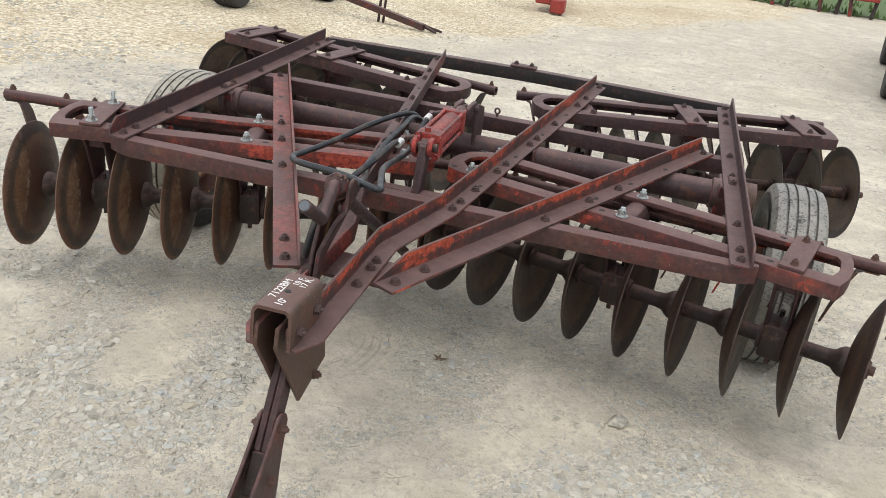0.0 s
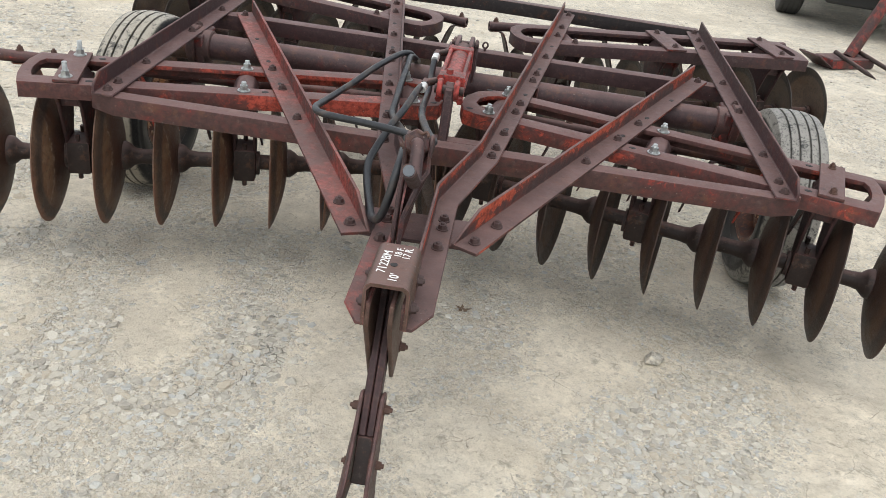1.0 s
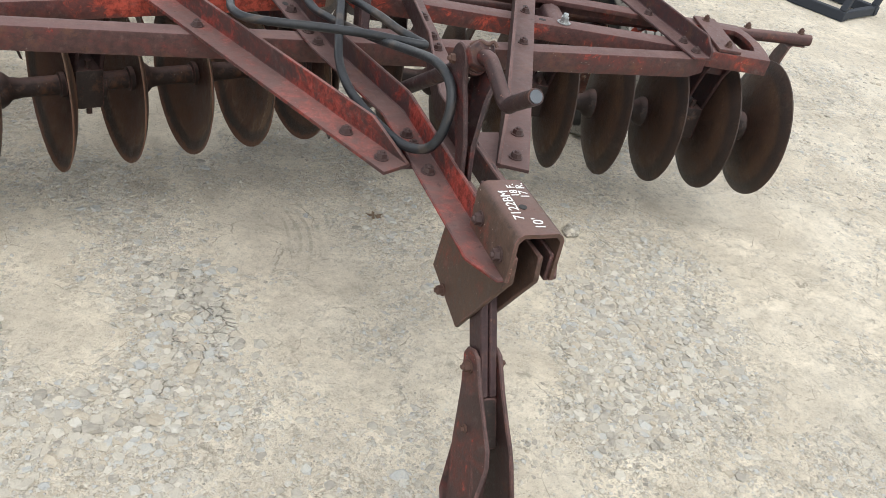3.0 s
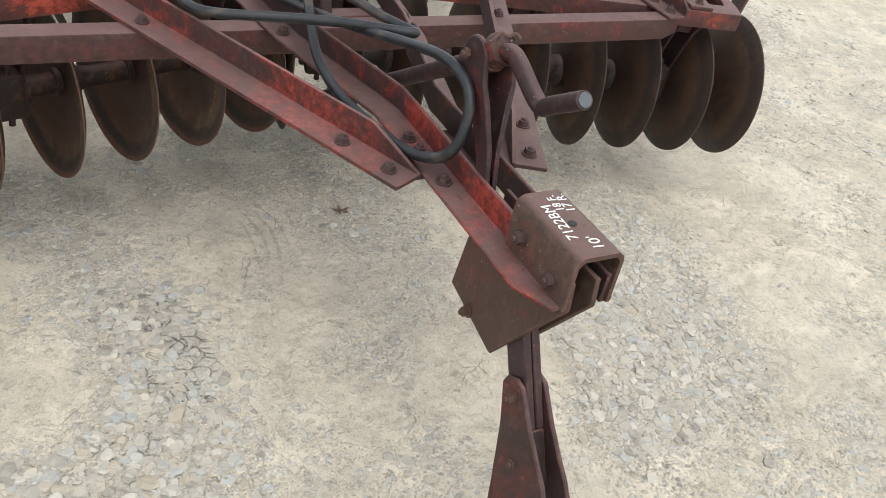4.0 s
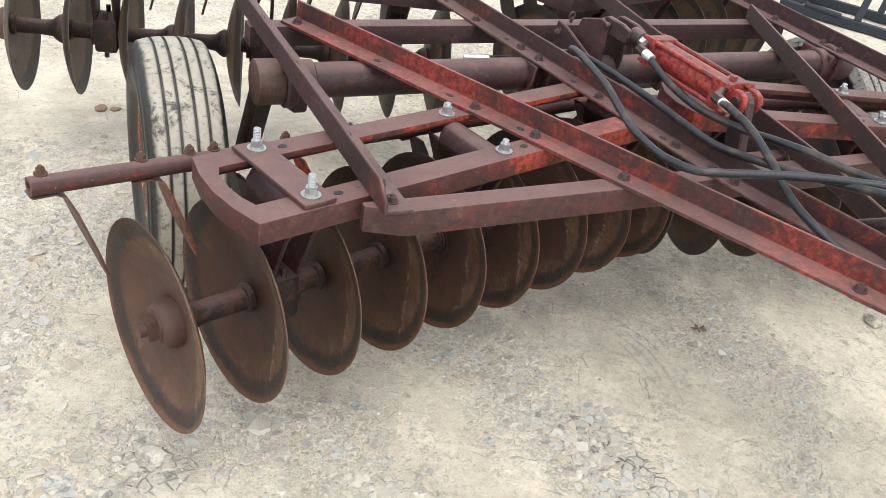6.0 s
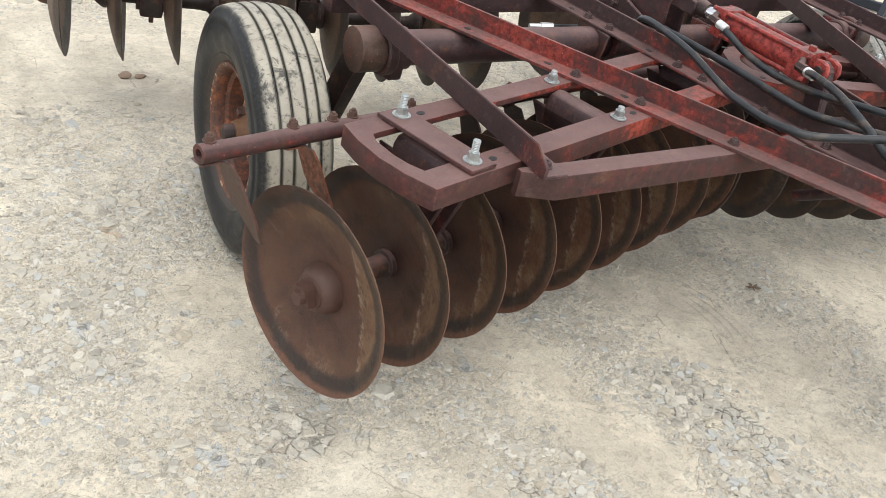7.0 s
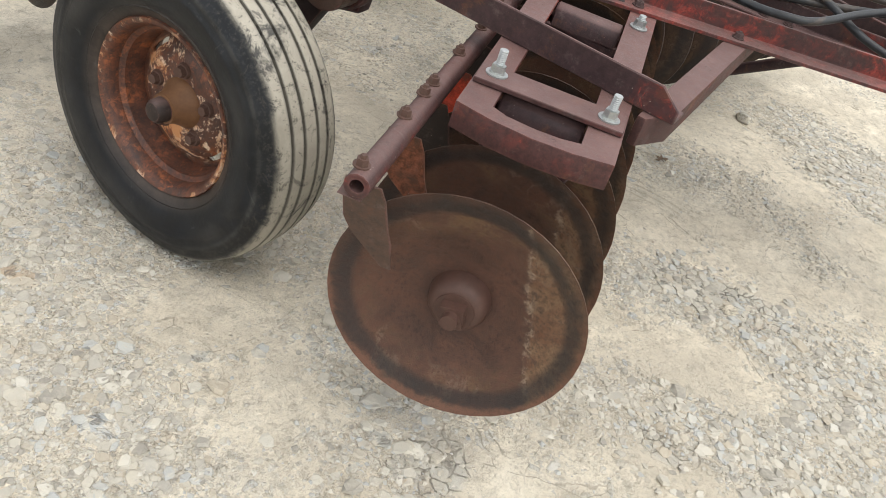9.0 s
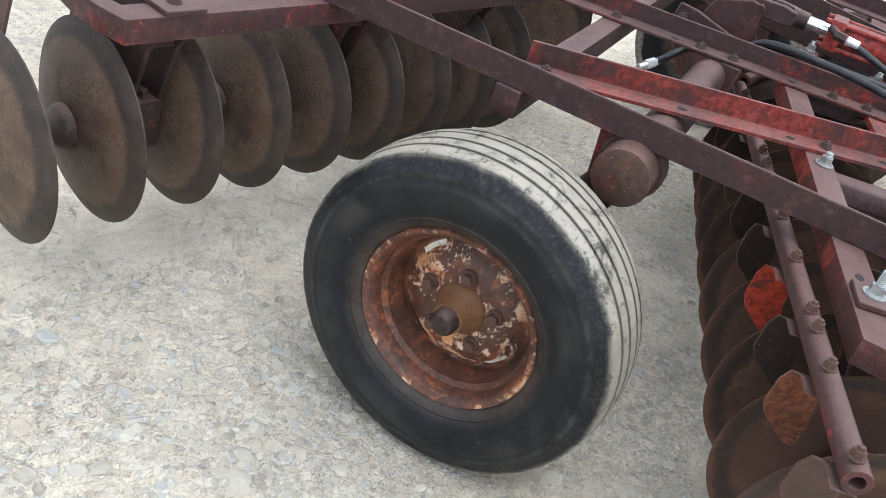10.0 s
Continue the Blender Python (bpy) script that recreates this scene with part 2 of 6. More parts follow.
DISC = disc_rust("rusty_disc_steel", ((0.048, 0.023, 0.016), (0.110, 0.050, 0.032)), 0.5, 0.95, 0.259, crescent=0.9)
DARKDISC = disc_rust("dark_disc_steel", ((0.034, 0.020, 0.015), (0.078, 0.040, 0.026)), 0.3, 0.8, 0.259)
REARDISC = disc_rust("dusty_disc_steel", ((0.074, 0.045, 0.032), (0.168, 0.112, 0.077)), 0.35, 0.98, 0.240, 1.6, 0.95)


def tyre_rubber(name, dust, low=0.0, clay=((0.20, 0.18, 0.145), (0.50, 0.46, 0.38))):
    m = Nodes(name, 0.75)
    s = m.node("ShaderNodeSeparateXYZ")
    m.link(m.co, s.inputs[0])
    r = m.math("SQRT", m.math("ADD", m.math("POWER", s.outputs[1], 2.0), m.math("POWER", s.outputs[2], 2.0)))
    n = m.noise(16.0, 6, 0.7, 0.4)
    f = m.noise(90.0, 4, 0.7)
    mask = m.ramp(m.math("ADD", r, m.math("MULTIPLY", m.math("SUBTRACT", n, 0.5), 0.035)), [(0.372 - low, 0.0), (0.379 - low, 1.0)])
    mask = m.math("MULTIPLY", mask, m.ramp(m.math("ADD", m.math("MULTIPLY", f, 0.6 if low else 0.25), m.math("MULTIPLY", m.noise(24.0, 7, 0.75, 0.8), 0.4 if low else 0.75)), [(0.40 if not low else 0.42, 0.35 if not low else 0.3), (0.46 if not low else 0.48, dust)]))
    mask = m.math("MULTIPLY", mask, m.ramp(m.noise(7.0, 6, 0.75, 0.6), [(0.36, 0.15), (0.44, 1.0)]))
    ax = m.math("MULTIPLY", m.math("ABSOLUTE", s.outputs[0]), 0.915)
    mask = m.math("MULTIPLY", mask, m.ramp(m.math("ADD", ax, m.math("MULTIPLY", m.math("SUBTRACT", n, 0.5), 0.03)), [(0.080 + low, 1.0), (0.092 + low, 0.0)]))
    torn = m.ramp(m.noise(12.0, 7, 0.8, 0.9), [(0.36, 0.15), (0.43, 1.0)])
    shoulder = m.ramp(ax, [(0.045, 0.0), (0.07, 1.0)])
    mask = m.math("MULTIPLY", mask, m.math("SUBTRACT", 1.0, m.math("MULTIPLY", shoulder, m.math("SUBTRACT", 1.0, torn))))
    for g in (0.020, 0.053):
        off = m.math("ABSOLUTE", m.math("SUBTRACT", ax, g))
        mask = m.math("MULTIPLY", mask, m.ramp(off, [(0.0030, 0.05 if not low else 0.45), (0.0048, 1.0)]))
    rubber = m.mix(m.ramp(n, [(0.45, 0.0), (0.75, 1.0)]), (0.0035, 0.0045, 0.0065), (0.014, 0.016, 0.020))
    scuff = m.ramp(m.noise(9.0, 6, 0.8, 1.5), [(0.60, 0.0), (0.70, 0.35)])
    # brown dust caught round the bead
    rubber = m.mix(m.math("MULTIPLY", m.ramp(r, [(0.228, 1.0), (0.262, 0.0)]), m.ramp(n, [(0.3, 0.2), (0.65, 0.7)])), rubber, (0.085, 0.062, 0.048))
    rubber = m.mix(m.math("MULTIPLY", m.ramp(r, [(0.33, 0.0), (0.37, 1.0)]), m.ramp(f, [(0.52, 0.0), (0.66, 0.2)])), rubber, (0.12, 0.11, 0.095))
    worn = m.math("MULTIPLY", m.ramp(r, [(0.335, 0.0), (0.365, 1.0)]), m.ramp(m.noise(20.0, 7, 0.8, 1.8), [(0.55, 0.0), (0.64, 0.4)]))
    rubber = m.mix(worn, rubber, (0.090, 0.078, 0.062))
    # smudges halfway up the sidewall, with its sheen put into the colour
    rubber = m.mix(m.math("MULTIPLY", m.ramp(r, [(0.27, 0.0), (0.30, 1.0), (0.325, 1.0), (0.34, 0.0)]), m.ramp(m.noise(4.0, 4, 0.6, 0.5), [(0.44, 0.0), (0.60, 0.7)])), rubber, (0.036, 0.034, 0.033))
    rubber = m.mix(m.math("MULTIPLY", m.ramp(r, [(0.338, 0.0), (0.342, 1.0), (0.348, 1.0), (0.353, 0.0)]), m.ramp(n, [(0.40, 0.0), (0.62, 0.3)])), rubber, (0.09, 0.088, 0.08))
    rubber = m.mix(scuff, rubber, (0.12, 0.12, 0.115))
    col = m.mix(mask, rubber, m.mix(n, *clay))
    m.b.inputs["Specular IOR Level"].default_value = 0.33
    return m.done(col, m.bump(f, 0.3, 0.002), m.ramp(n, [(0.3, 0.33), (0.7, 0.56)]))


TYRE = tyre_rubber("black_rubber_with_dried_clay", 0.95)
TYREGREY = tyre_rubber("grey_weathered_rubber", 0.8, 0.03, ((0.17, 0.16, 0.14), (0.44, 0.42, 0.38)))


def rim_paint():
    m = Nodes("rusted_wheel_paint", 0.65)
    n = m.noise(12.0, 7, 0.75, 0.5)
    f = m.noise(70.0, 6, 0.75)
    s = m.node("ShaderNodeSeparateXYZ")
    m.link(m.co, s.inputs[0])
    r = m.math("SQRT", m.math("ADD", m.math("POWER", s.outputs[1], 2.0), m.math("POWER", s.outputs[2], 2.0)))
    col = m.mix(m.ramp(n, [(0.35, 0.0), (0.65, 1.0)]), (0.046, 0.021, 0.016), (0.170, 0.058, 0.029))
    col = m.mix(m.ramp(m.noise(20.0, 6, 0.75, 0.6), [(0.53, 0.0), (0.63, 0.8)]), col, (0.32, 0.10, 0.036))
    col = m.mix(m.ramp(f, [(0.46, 0.0), (0.62, 0.8)]), col, (0.035, 0.02, 0.017))
    patch = m.math("ADD", m.math("MULTIPLY", m.noise(11.0, 7, 0.75, 0.9), 0.7), m.math("MULTIPLY", f, 0.3))
    flake = m.math("MULTIPLY", m.ramp(patch, [(0.515, 0.0), (0.54, 1.0)]), m.ramp(r, [(0.145, 1.0), (0.165, 0.0)]))
    lip = m.math("MULTIPLY", m.ramp(patch, [(0.53, 0.0), (0.56, 0.8)]), m.ramp(r, [(0.203, 0.0), (0.212, 1.0)]))
    col = m.mix(m.math("ADD", flake, lip), col, m.mix(m.ramp(n, [(0.45, 0.0), (0.6, 1.0)]), (0.70, 0.53, 0.39), (0.52, 0.24, 0.10)))
    return m.done(col, m.bump(m.math("ADD", f, flake), 0.5, 0.003), m.ramp(n, [(0.3, 0.4), (0.7, 0.7)]))


RIM = rim_paint()


def plain(name, a, b, scale=30.0, rough=0.6, metal=0.0, bump=0.2):
    m = Nodes(name, rough, metal)
    n = m.noise(scale, 5, 0.65)
    f = m.noise(scale * 5, 3, 0.6)
    col = m.mix(m.math("ADD", m.math("MULTIPLY", n, 0.7), m.math("MULTIPLY", f, 0.3)), a, b)
    return m.done(col, m.bump(f, bump, 0.002))


HUB = plain("ochre_grease_paint", (0.040, 0.020, 0.013), (0.27, 0.125, 0.050), 26)
ZINC = plain("galvanised_zinc", (0.22, 0.24, 0.24), (0.60, 0.62, 0.61), 70, 0.36, 0.8)
BOLT = plain("rusty_bolt_steel", (0.030, 0.019, 0.018), (0.085, 0.046, 0.042), 60, 0.6)
RUSTBOLT = plain("brown_rust_bolt", (0.045, 0.024, 0.019), (0.12, 0.06, 0.042), 60, 0.7)
NUTRUST = plain("brown_rusted_nut", (0.030, 0.015, 0.012), (0.105, 0.048, 0.033), 40, 0.62)


def hose_rubber():
    m = Nodes("dusty_black_rubber_hose", 0.5)
    n = m.noise(24.0, 6, 0.7)
    mud = m.ramp(m.noise(5.5, 5, 0.65, 0.6), [(0.56, 0.0), (0.62, 0.7)])
    col = m.mix(m.ramp(n, [(0.4, 0.0), (0.75, 1.0)]), (0.0075, 0.0085, 0.0105), (0.026, 0.030, 0.036))
    col = m.mix(m.math("MULTIPLY", mud, m.ramp(n, [(0.3, 0.5), (0.6, 1.0)])), col, m.mix(n, (0.035, 0.026, 0.021), (0.115, 0.085, 0.066)))
    return m.done(col, m.bump(m.noise(180.0, 4, 0.6), 0.3, 0.002), m.ramp(n, [(0.3, 0.30), (0.7, 0.58)]))


HOSE = hose_rubber()
STEEL = plain("bare_worn_steel", (0.05, 0.06, 0.07), (0.14, 0.155, 0.175), 60, 0.65, 0.0)
CHROME = plain("worn_chrome", (0.6, 0.6, 0.62), (0.75, 0.75, 0.76), 30, 0.22, 0.9)
SLEEVE = plain("silver_crimped_sleeve", (0.55, 0.55, 0.53), (0.85, 0.85, 0.83), 50, 0.35, 0.6)
CHALK = plain("white_paint_marker", (0.72, 0.70, 0.67), (0.88, 0.87, 0.85), 90, 0.8)
NAVY = plain("dark_blue_black_paint", (0.010, 0.013, 0.019), (0.022, 0.028, 0.040), 8, 0.75)
YELLOW = plain("yellow_paint", (0.16, 0.09, 0.03), (0.95, 0.76, 0.30), 9, 0.6)
SILVER = plain("silver_car_paint", (0.36, 0.38, 0.40), (0.42, 0.44, 0.46), 4, 0.35, 0.3, 0.02)
BLACKPLASTIC = plain("black_underbody", (0.012, 0.012, 0.013), (0.03, 0.03, 0.03), 10, 0.7)


def rock(name, a, b):
    """Broken limestone with seams, pits and dust trodden over it."""
    m = Nodes(name, 0.93)
    n = m.noise(20.0, 6, 0.7, 0.5)
    f = m.noise(110.0, 5, 0.75)
    col = m.mix(m.ramp(n, [(0.32, 0.0), (0.68, 1.0)]), a, b)
    col = m.mix(m.ramp(f, [(0.52, 0.0), (0.66, 0.6)]), col, tuple(v * 0.55 for v in a))
    seam = m.ramp(m.math("ABSOLUTE", m.math("SUBTRACT", m.noise(17.0, 5, 0.6, 1.0), 0.5)), [(0.006, 0.7), (0.022, 0.0)])
    col = m.mix(seam, col, (0.17, 0.15, 0.12))
    col = m.mix(m.ramp(m.noise(27.0, 7, 0.75, 0.5), [(0.47, 0.0), (0.58, 0.75)]), col, m.mix(f, (0.50, 0.45, 0.36), (0.74, 0.67, 0.54)))
    return m.done(col, m.bump(m.math("ADD", n, m.math("SUBTRACT", f, seam)), 0.7, 0.006))


STONE_A = rock("pale_limestone", (0.36, 0.34, 0.29), (0.54, 0.51, 0.45))
STONE_W = rock("cream_limestone", (0.56, 0.50, 0.39), (0.72, 0.66, 0.54))
STONE_G = rock("beige_grey_limestone", (0.32, 0.315, 0.285), (0.50, 0.475, 0.41))
STONE_T = rock("tan_limestone", (0.36, 0.28, 0.20), (0.54, 0.45, 0.34))
STONE_B = rock("blue_grey_limestone", (0.34, 0.355, 0.35), (0.52, 0.52, 0.495))
CLAY = plain("brown_clay", (0.16, 0.11, 0.08), (0.33, 0.24, 0.17), 40, 0.95, 0.0, 0.5)
LEAF = plain("dry_brown_leaf", (0.10, 0.065, 0.04), (0.17, 0.12, 0.08), 60, 0.9)
GRASS = plain("rough_grass", (0.05, 0.09, 0.025), (0.11, 0.16, 0.05), 3, 0.9)


def ground_mat():
    m = Nodes("limestone_gravel_yard", 0.95)
    co = m.co
    at = m.node("ShaderNodeAttribute")
    at.attribute_name = "stony"
    stony = at.outputs["Fac"]
    ct = m.node("ShaderNodeAttribute")
    ct.attribute_name = "cracked"
    cracked = ct.outputs["Fac"]
    big = m.noise(0.55, 5, 0.6, 0.3)
    mid = m.noise(3.2, 6, 0.68, 0.4)
    soil = m.noise(10.0, 7, 0.74, 0.6)
    fine = m.noise(34.0, 7, 0.75)
    grit = m.noise(190.0, 4, 0.75)
    # compacted cream dust, mottled with tan and grey
    dust = m.mix(m.ramp(mid, [(0.32, 0.0), (0.68, 1.0)]), (0.50, 0.44, 0.343), (0.79, 0.71, 0.568))
    dust = m.mix(m.ramp(soil, [(0.46, 0.0), (0.68, 0.6)]), dust, (0.450, 0.410, 0.335))
    dust = m.mix(m.ramp(fine, [(0.50, 0.0), (0.70, 0.5)]), dust, (0.40, 0.36, 0.285))
    dust = m.mix(m.ramp(grit, [(0.53, 0.0), (0.66, 0.5)]), dust, (0.31, 0.285, 0.235))
    dust = m.mix(m.ramp(m.noise(64.0, 6, 0.78), [(0.57, 0.0), (0.65, 0.5)]), dust, (0.76, 0.70, 0.585))
    warp = m.node("ShaderNodeMix", data_type="RGBA", blend_type="ADD")
    warp.inputs[0].default_value = 0.016
    m.link(co, warp.inputs[6])
    nz = m.node("ShaderNodeTexNoise")
    nz.inputs["Scale"].default_value = 30.0
    nz.inputs["Detail"].default_value = 4.0
    m.link(co, nz.inputs["Vector"])
    m.link(nz.outputs["Color"], warp.inputs[7])
    wco = warp.outputs[2]

    def cells(scale):
        sep = m.node("ShaderNodeSeparateColor")
        m.link(m.voronoi(scale, "F1", "Color", wco), sep.inputs[0])
        return sep.outputs, m.voronoi(scale, "DISTANCE_TO_EDGE", "Distance", wco)

    broken = m.ramp(m.noise(40.0, 6, 0.7), [(0.42, 0.0), (0.56, 1.0)])
    field = m.math("ADD", stony, m.math("ADD", m.math("MULTIPLY", m.math("SUBTRACT", soil, 0.5), 0.9), m.math("MULTIPLY", m.math("SUBTRACT", mid, 0.5), 0.6)))
    col, hgt = dust, m.math("MULTIPLY", soil, 0.02)
    # crumbs, stones and slabs pressed into the dust, each an island of its own
    for scale, start, spread, veil, relief in ((95.0, 0.60, 1.3, 0.75, 0.5), (40.0, 0.80, 1.5, 0.9, 1.2), (17.0, 1.12, 1.4, 0.75, 2.0)):
        c, e = cells(scale)
        here = m.math("MULTIPLY", m.math("ADD", field, m.math("MULTIPLY", m.math("SUBTRACT", c[2], 0.5), spread)), 0.5)
        here = m.ramp(here, [(start * 0.5, 0.0), (start * 0.5 + 0.03, 1.0)])
        inset = m.math("SUBTRACT", e, m.math("MULTIPLY", c[0], 0.14))
        body = m.math("MULTIPLY", here, m.ramp(inset, [(0.02, 0.0), (0.07, 1.0)]))
        tone = m.ramp(c[1], [(0.0, (0.40, 0.395, 0.365)), (0.3, (0.49, 0.47, 0.415)), (0.55, (0.585, 0.55, 0.465)), (0.72, (0.52, 0.445, 0.345)), (0.88, (0.65, 0.615, 0.535)), (0.95, (0.44, 0.455, 0.46)), (1.0, (0.38, 0.40, 0.41))])
        tone = m.mix(m.ramp(fine, [(0.42, 0.0), (0.70, 0.6)]), tone, m.mix(soil, (0.40, 0.37, 0.31), (0.60, 0.55, 0.45)))
        col = m.mix(m.math("MULTIPLY", body, veil), col, tone)
        # broken dark ring round each stone: edge shade put into the colour
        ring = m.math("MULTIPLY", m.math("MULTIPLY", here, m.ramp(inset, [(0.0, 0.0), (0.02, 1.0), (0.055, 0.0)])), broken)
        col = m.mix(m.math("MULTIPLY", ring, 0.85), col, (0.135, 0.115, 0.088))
        hgt = m.math("ADD", hgt, m.math("MULTIPLY", m.math("MULTIPLY", m.math("MINIMUM", inset, 0.16), body), relief))
    # ragged dark lines, stone-edge shade put into the colour, and pale crumbs
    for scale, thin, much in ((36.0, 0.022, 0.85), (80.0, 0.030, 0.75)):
        edge_shade = m.ramp(m.math("ABSOLUTE", m.math("SUBTRACT", m.noise(scale, 5, 0.6, 0.9), 0.5)), [(thin * 0.3, much), (thin, 0.0)])
        edge_shade = m.math("MULTIPLY", edge_shade, m.ramp(m.noise(scale * 0.6, 4, 0.6), [(0.50, 0.0), (0.57, 1.0)]))
        col = m.mix(m.math("MULTIPLY", edge_shade, m.ramp(field, [(0.25, 0.32), (0.8, 1.0)])), col, (0.145, 0.122, 0.092))
        hgt = m.math("SUBTRACT", hgt, m.math("MULTIPLY", edge_shade, 0.08))
    col = m.mix(m.math("MULTIPLY", m.ramp(m.noise(115.0, 5, 0.75), [(0.58, 0.0), (0.63, 0.7)]), m.ramp(field, [(0.3, 0.3), (0.8, 1.0)])), col, (0.80, 0.75, 0.645))
    # crusted patches split into plates
    c3, e3 = cells(30.0)
    plates = m.ramp(m.math("ADD", cracked, m.math("MULTIPLY", m.math("SUBTRACT", mid, 0.5), 0.9)), [(0.36, 0.0), (0.50, 1.0)])
    plate_col = m.mix(m.ramp(fine, [(0.4, 0.0), (0.7, 0.8)]), m.ramp(c3[0], [(0.0, (0.36, 0.37, 0.355)), (0.5, (0.455, 0.45, 0.41)), (0.85, (0.52, 0.50, 0.43)), (1.0, (0.50, 0.42, 0.34))]), (0.46, 0.42, 0.34))
    col = m.mix(m.math("MULTIPLY", plates, 0.85), col, plate_col)
    split = m.math("MULTIPLY", plates, m.ramp(e3, [(0.015, 1.0), (0.075, 0.0)]))
    col = m.mix(m.math("MULTIPLY", split, m.ramp(broken, [(0.0, 0.35), (1.0, 0.95)])), col, (0.10, 0.088, 0.07))
    # hair cracks wandering through the dust
    hair = m.ramp(m.voronoi(7.0, "DISTANCE_TO_EDGE", "Distance", wco), [(0.004, 1.0), (0.012, 0.0)])
    hair = m.math("MULTIPLY", hair, m.ramp(m.noise(6.0, 5, 0.7), [(0.50, 0.0), (0.58, 0.7)]))
    col = m.mix(hair, col, (0.20, 0.175, 0.135))
    # thin veil of dust blown over all of it
    veil = m.math("MULTIPLY", m.ramp(m.noise(5.0, 7, 0.72, 0.4), [(0.48, 0.0), (0.66, 0.6)]), m.math("SUBTRACT", 1.0, plates))
    col = m.mix(veil, col, dust)
    # trodden flecks, dark and pale
    col = m.mix(m.math("MULTIPLY", m.ramp(m.noise(21.0, 8, 0.84, 0.7), [(0.53, 0.0), (0.60, 0.7)]), m.ramp(m.noise(2.4, 5, 0.7, 0.5), [(0.40, 0.25), (0.56, 1.0)])), col, (0.285, 0.258, 0.205))
    col = m.mix(m.ramp(m.noise(46.0, 7, 0.82), [(0.59, 0.0), (0.65, 0.4)]), col, (0.82, 0.77, 0.655))
    # grey drifts of fine grit
    col = m.mix(m.ramp(m.noise(1.3, 6, 0.72, 0.7), [(0.48, 0.0), (0.74, 0.36)]), col, m.mix(fine, (0.34, 0.33, 0.295), (0.49, 0.465, 0.41)))
    pit = m.math("MULTIPLY", m.ramp(m.noise(120.0, 5, 0.8), [(0.56, 0.0), (0.63, 0.7)]), m.ramp(soil, [(0.42, 0.15), (0.6, 1.0)]))
    col = m.mix(pit, col, (0.22, 0.195, 0.15))
    # drag marks of an implement
    tr = m.node("ShaderNodeMapping")
    m.link(co, tr.inputs["Vector"])
    tr.inputs["Location"].default_value = (0.11, -1.06, 0.0)
    ts = m.node("ShaderNodeSeparateXYZ")
    m.link(tr.outputs[0], ts.inputs[0])
    bent = m.math("ADD", ts.outputs[0], m.math("ADD", m.math("MULTIPLY", m.math("POWER", ts.outputs[1], 2.0), 1.4), m.math("MULTIPLY", mid, 0.03)))
    stripes = m.ramp(m.math("SINE", m.math("MULTIPLY", bent, 190.0)), [(0.2, 0.0), (0.7, 1.0)])
    near = m.math("ADD", m.math("POWER", m.math("MULTIPLY", ts.outputs[0], 13.0), 2.0), m.math("POWER", m.math("MULTIPLY", ts.outputs[1], 5.0), 2.0))
    col = m.mix(m.math("MULTIPLY", m.math("MULTIPLY", stripes, m.ramp(near, [(0.3, 0.5), (1.0, 0.0)])), m.ramp(fine, [(0.35, 0.3), (0.6, 1.0)])), col, (0.29, 0.255, 0.195))
    # broad tan and grey mottling
    broad = m.noise(1.6, 7, 0.75, 0.8)
    col = m.mix(m.ramp(broad, [(0.50, 0.0), (0.62, 0.48)]), col, (0.44, 0.39, 0.31))
    col = m.mix(m.ramp(broad, [(0.38, 0.35), (0.48, 0.0)]), col, (0.76, 0.70, 0.58))
    # yellow chip heap behind the yard
    s = m.node("ShaderNodeSeparateXYZ")
    m.link(co, s.inputs[0])
    side = m.math("SUBTRACT", s.outputs[1], m.math("ADD", m.math("MULTIPLY", s.outputs[0], 2.0), 11.2))
    far = m.ramp(m.math("ADD", m.math("MULTIPLY", side, 0.12), m.math("ADD", m.math("MULTIPLY", big, 0.8), 0.1)), [(0.45, 0.0), (0.55, 1.0)])
    chips = m.ramp(m.math("ADD", m.math("MULTIPLY", fine, 0.5), m.math("MULTIPLY", m.noise(14.0, 7, 0.8, 0.5), 0.5)), [(0.41, (0.20, 0.15, 0.09)), (0.49, (0.56, 0.47, 0.32)), (0.58, (0.88, 0.82, 0.67))])
    col = m.mix(far, col, m.mix(m.ramp(big, [(0.46, 0.0), (0.68, 0.75)]), chips, m.mix(soil, (0.30, 0.20, 0.10), (0.52, 0.42, 0.26))))
    hgt = m.math("SUBTRACT", hgt, m.math("MULTIPLY", split, 0.35))
    nb = m.bump(hgt, 0.8, 0.014, m.bump(m.math("ADD", fine, m.math("MULTIPLY", grit, 0.6)), 0.7, 0.007))
    return m.done(col, nb, 0.95)


GROUND = ground_mat()


def gravel_mat(name, tones):
    m = Nodes(name, 0.92)
    g = m.node("ShaderNodeNewGeometry").outputs["Random Per Island"]
    col = m.ramp(g, tones)
    f = m.noise(60.0, 4, 0.7)
    col = m.mix(m.math("MULTIPLY", f, 0.4), col, (0.36, 0.325, 0.26))
    col = m.mix(m.ramp(m.noise(34.0, 6, 0.72), [(0.47, 0.0), (0.62, 0.42)]), col, m.mix(f, (0.44, 0.40, 0.32), (0.62, 0.565, 0.46)))
    return m.done(col, m.bump(f, 0.6, 0.006))


GRAVEL = gravel_mat("loose_limestone_chips", [(0.0, (0.26, 0.245, 0.215)), (0.22, (0.40, 0.38, 0.335)), (0.45, (0.46, 0.43, 0.365)), (0.60, (0.42, 0.365, 0.285)), (0.70, (0.49, 0.465, 0.40)), (0.80, (0.58, 0.55, 0.48)), (0.86, (0.45, 0.46, 0.44)), (1.0, (0.37, 0.385, 0.385))])
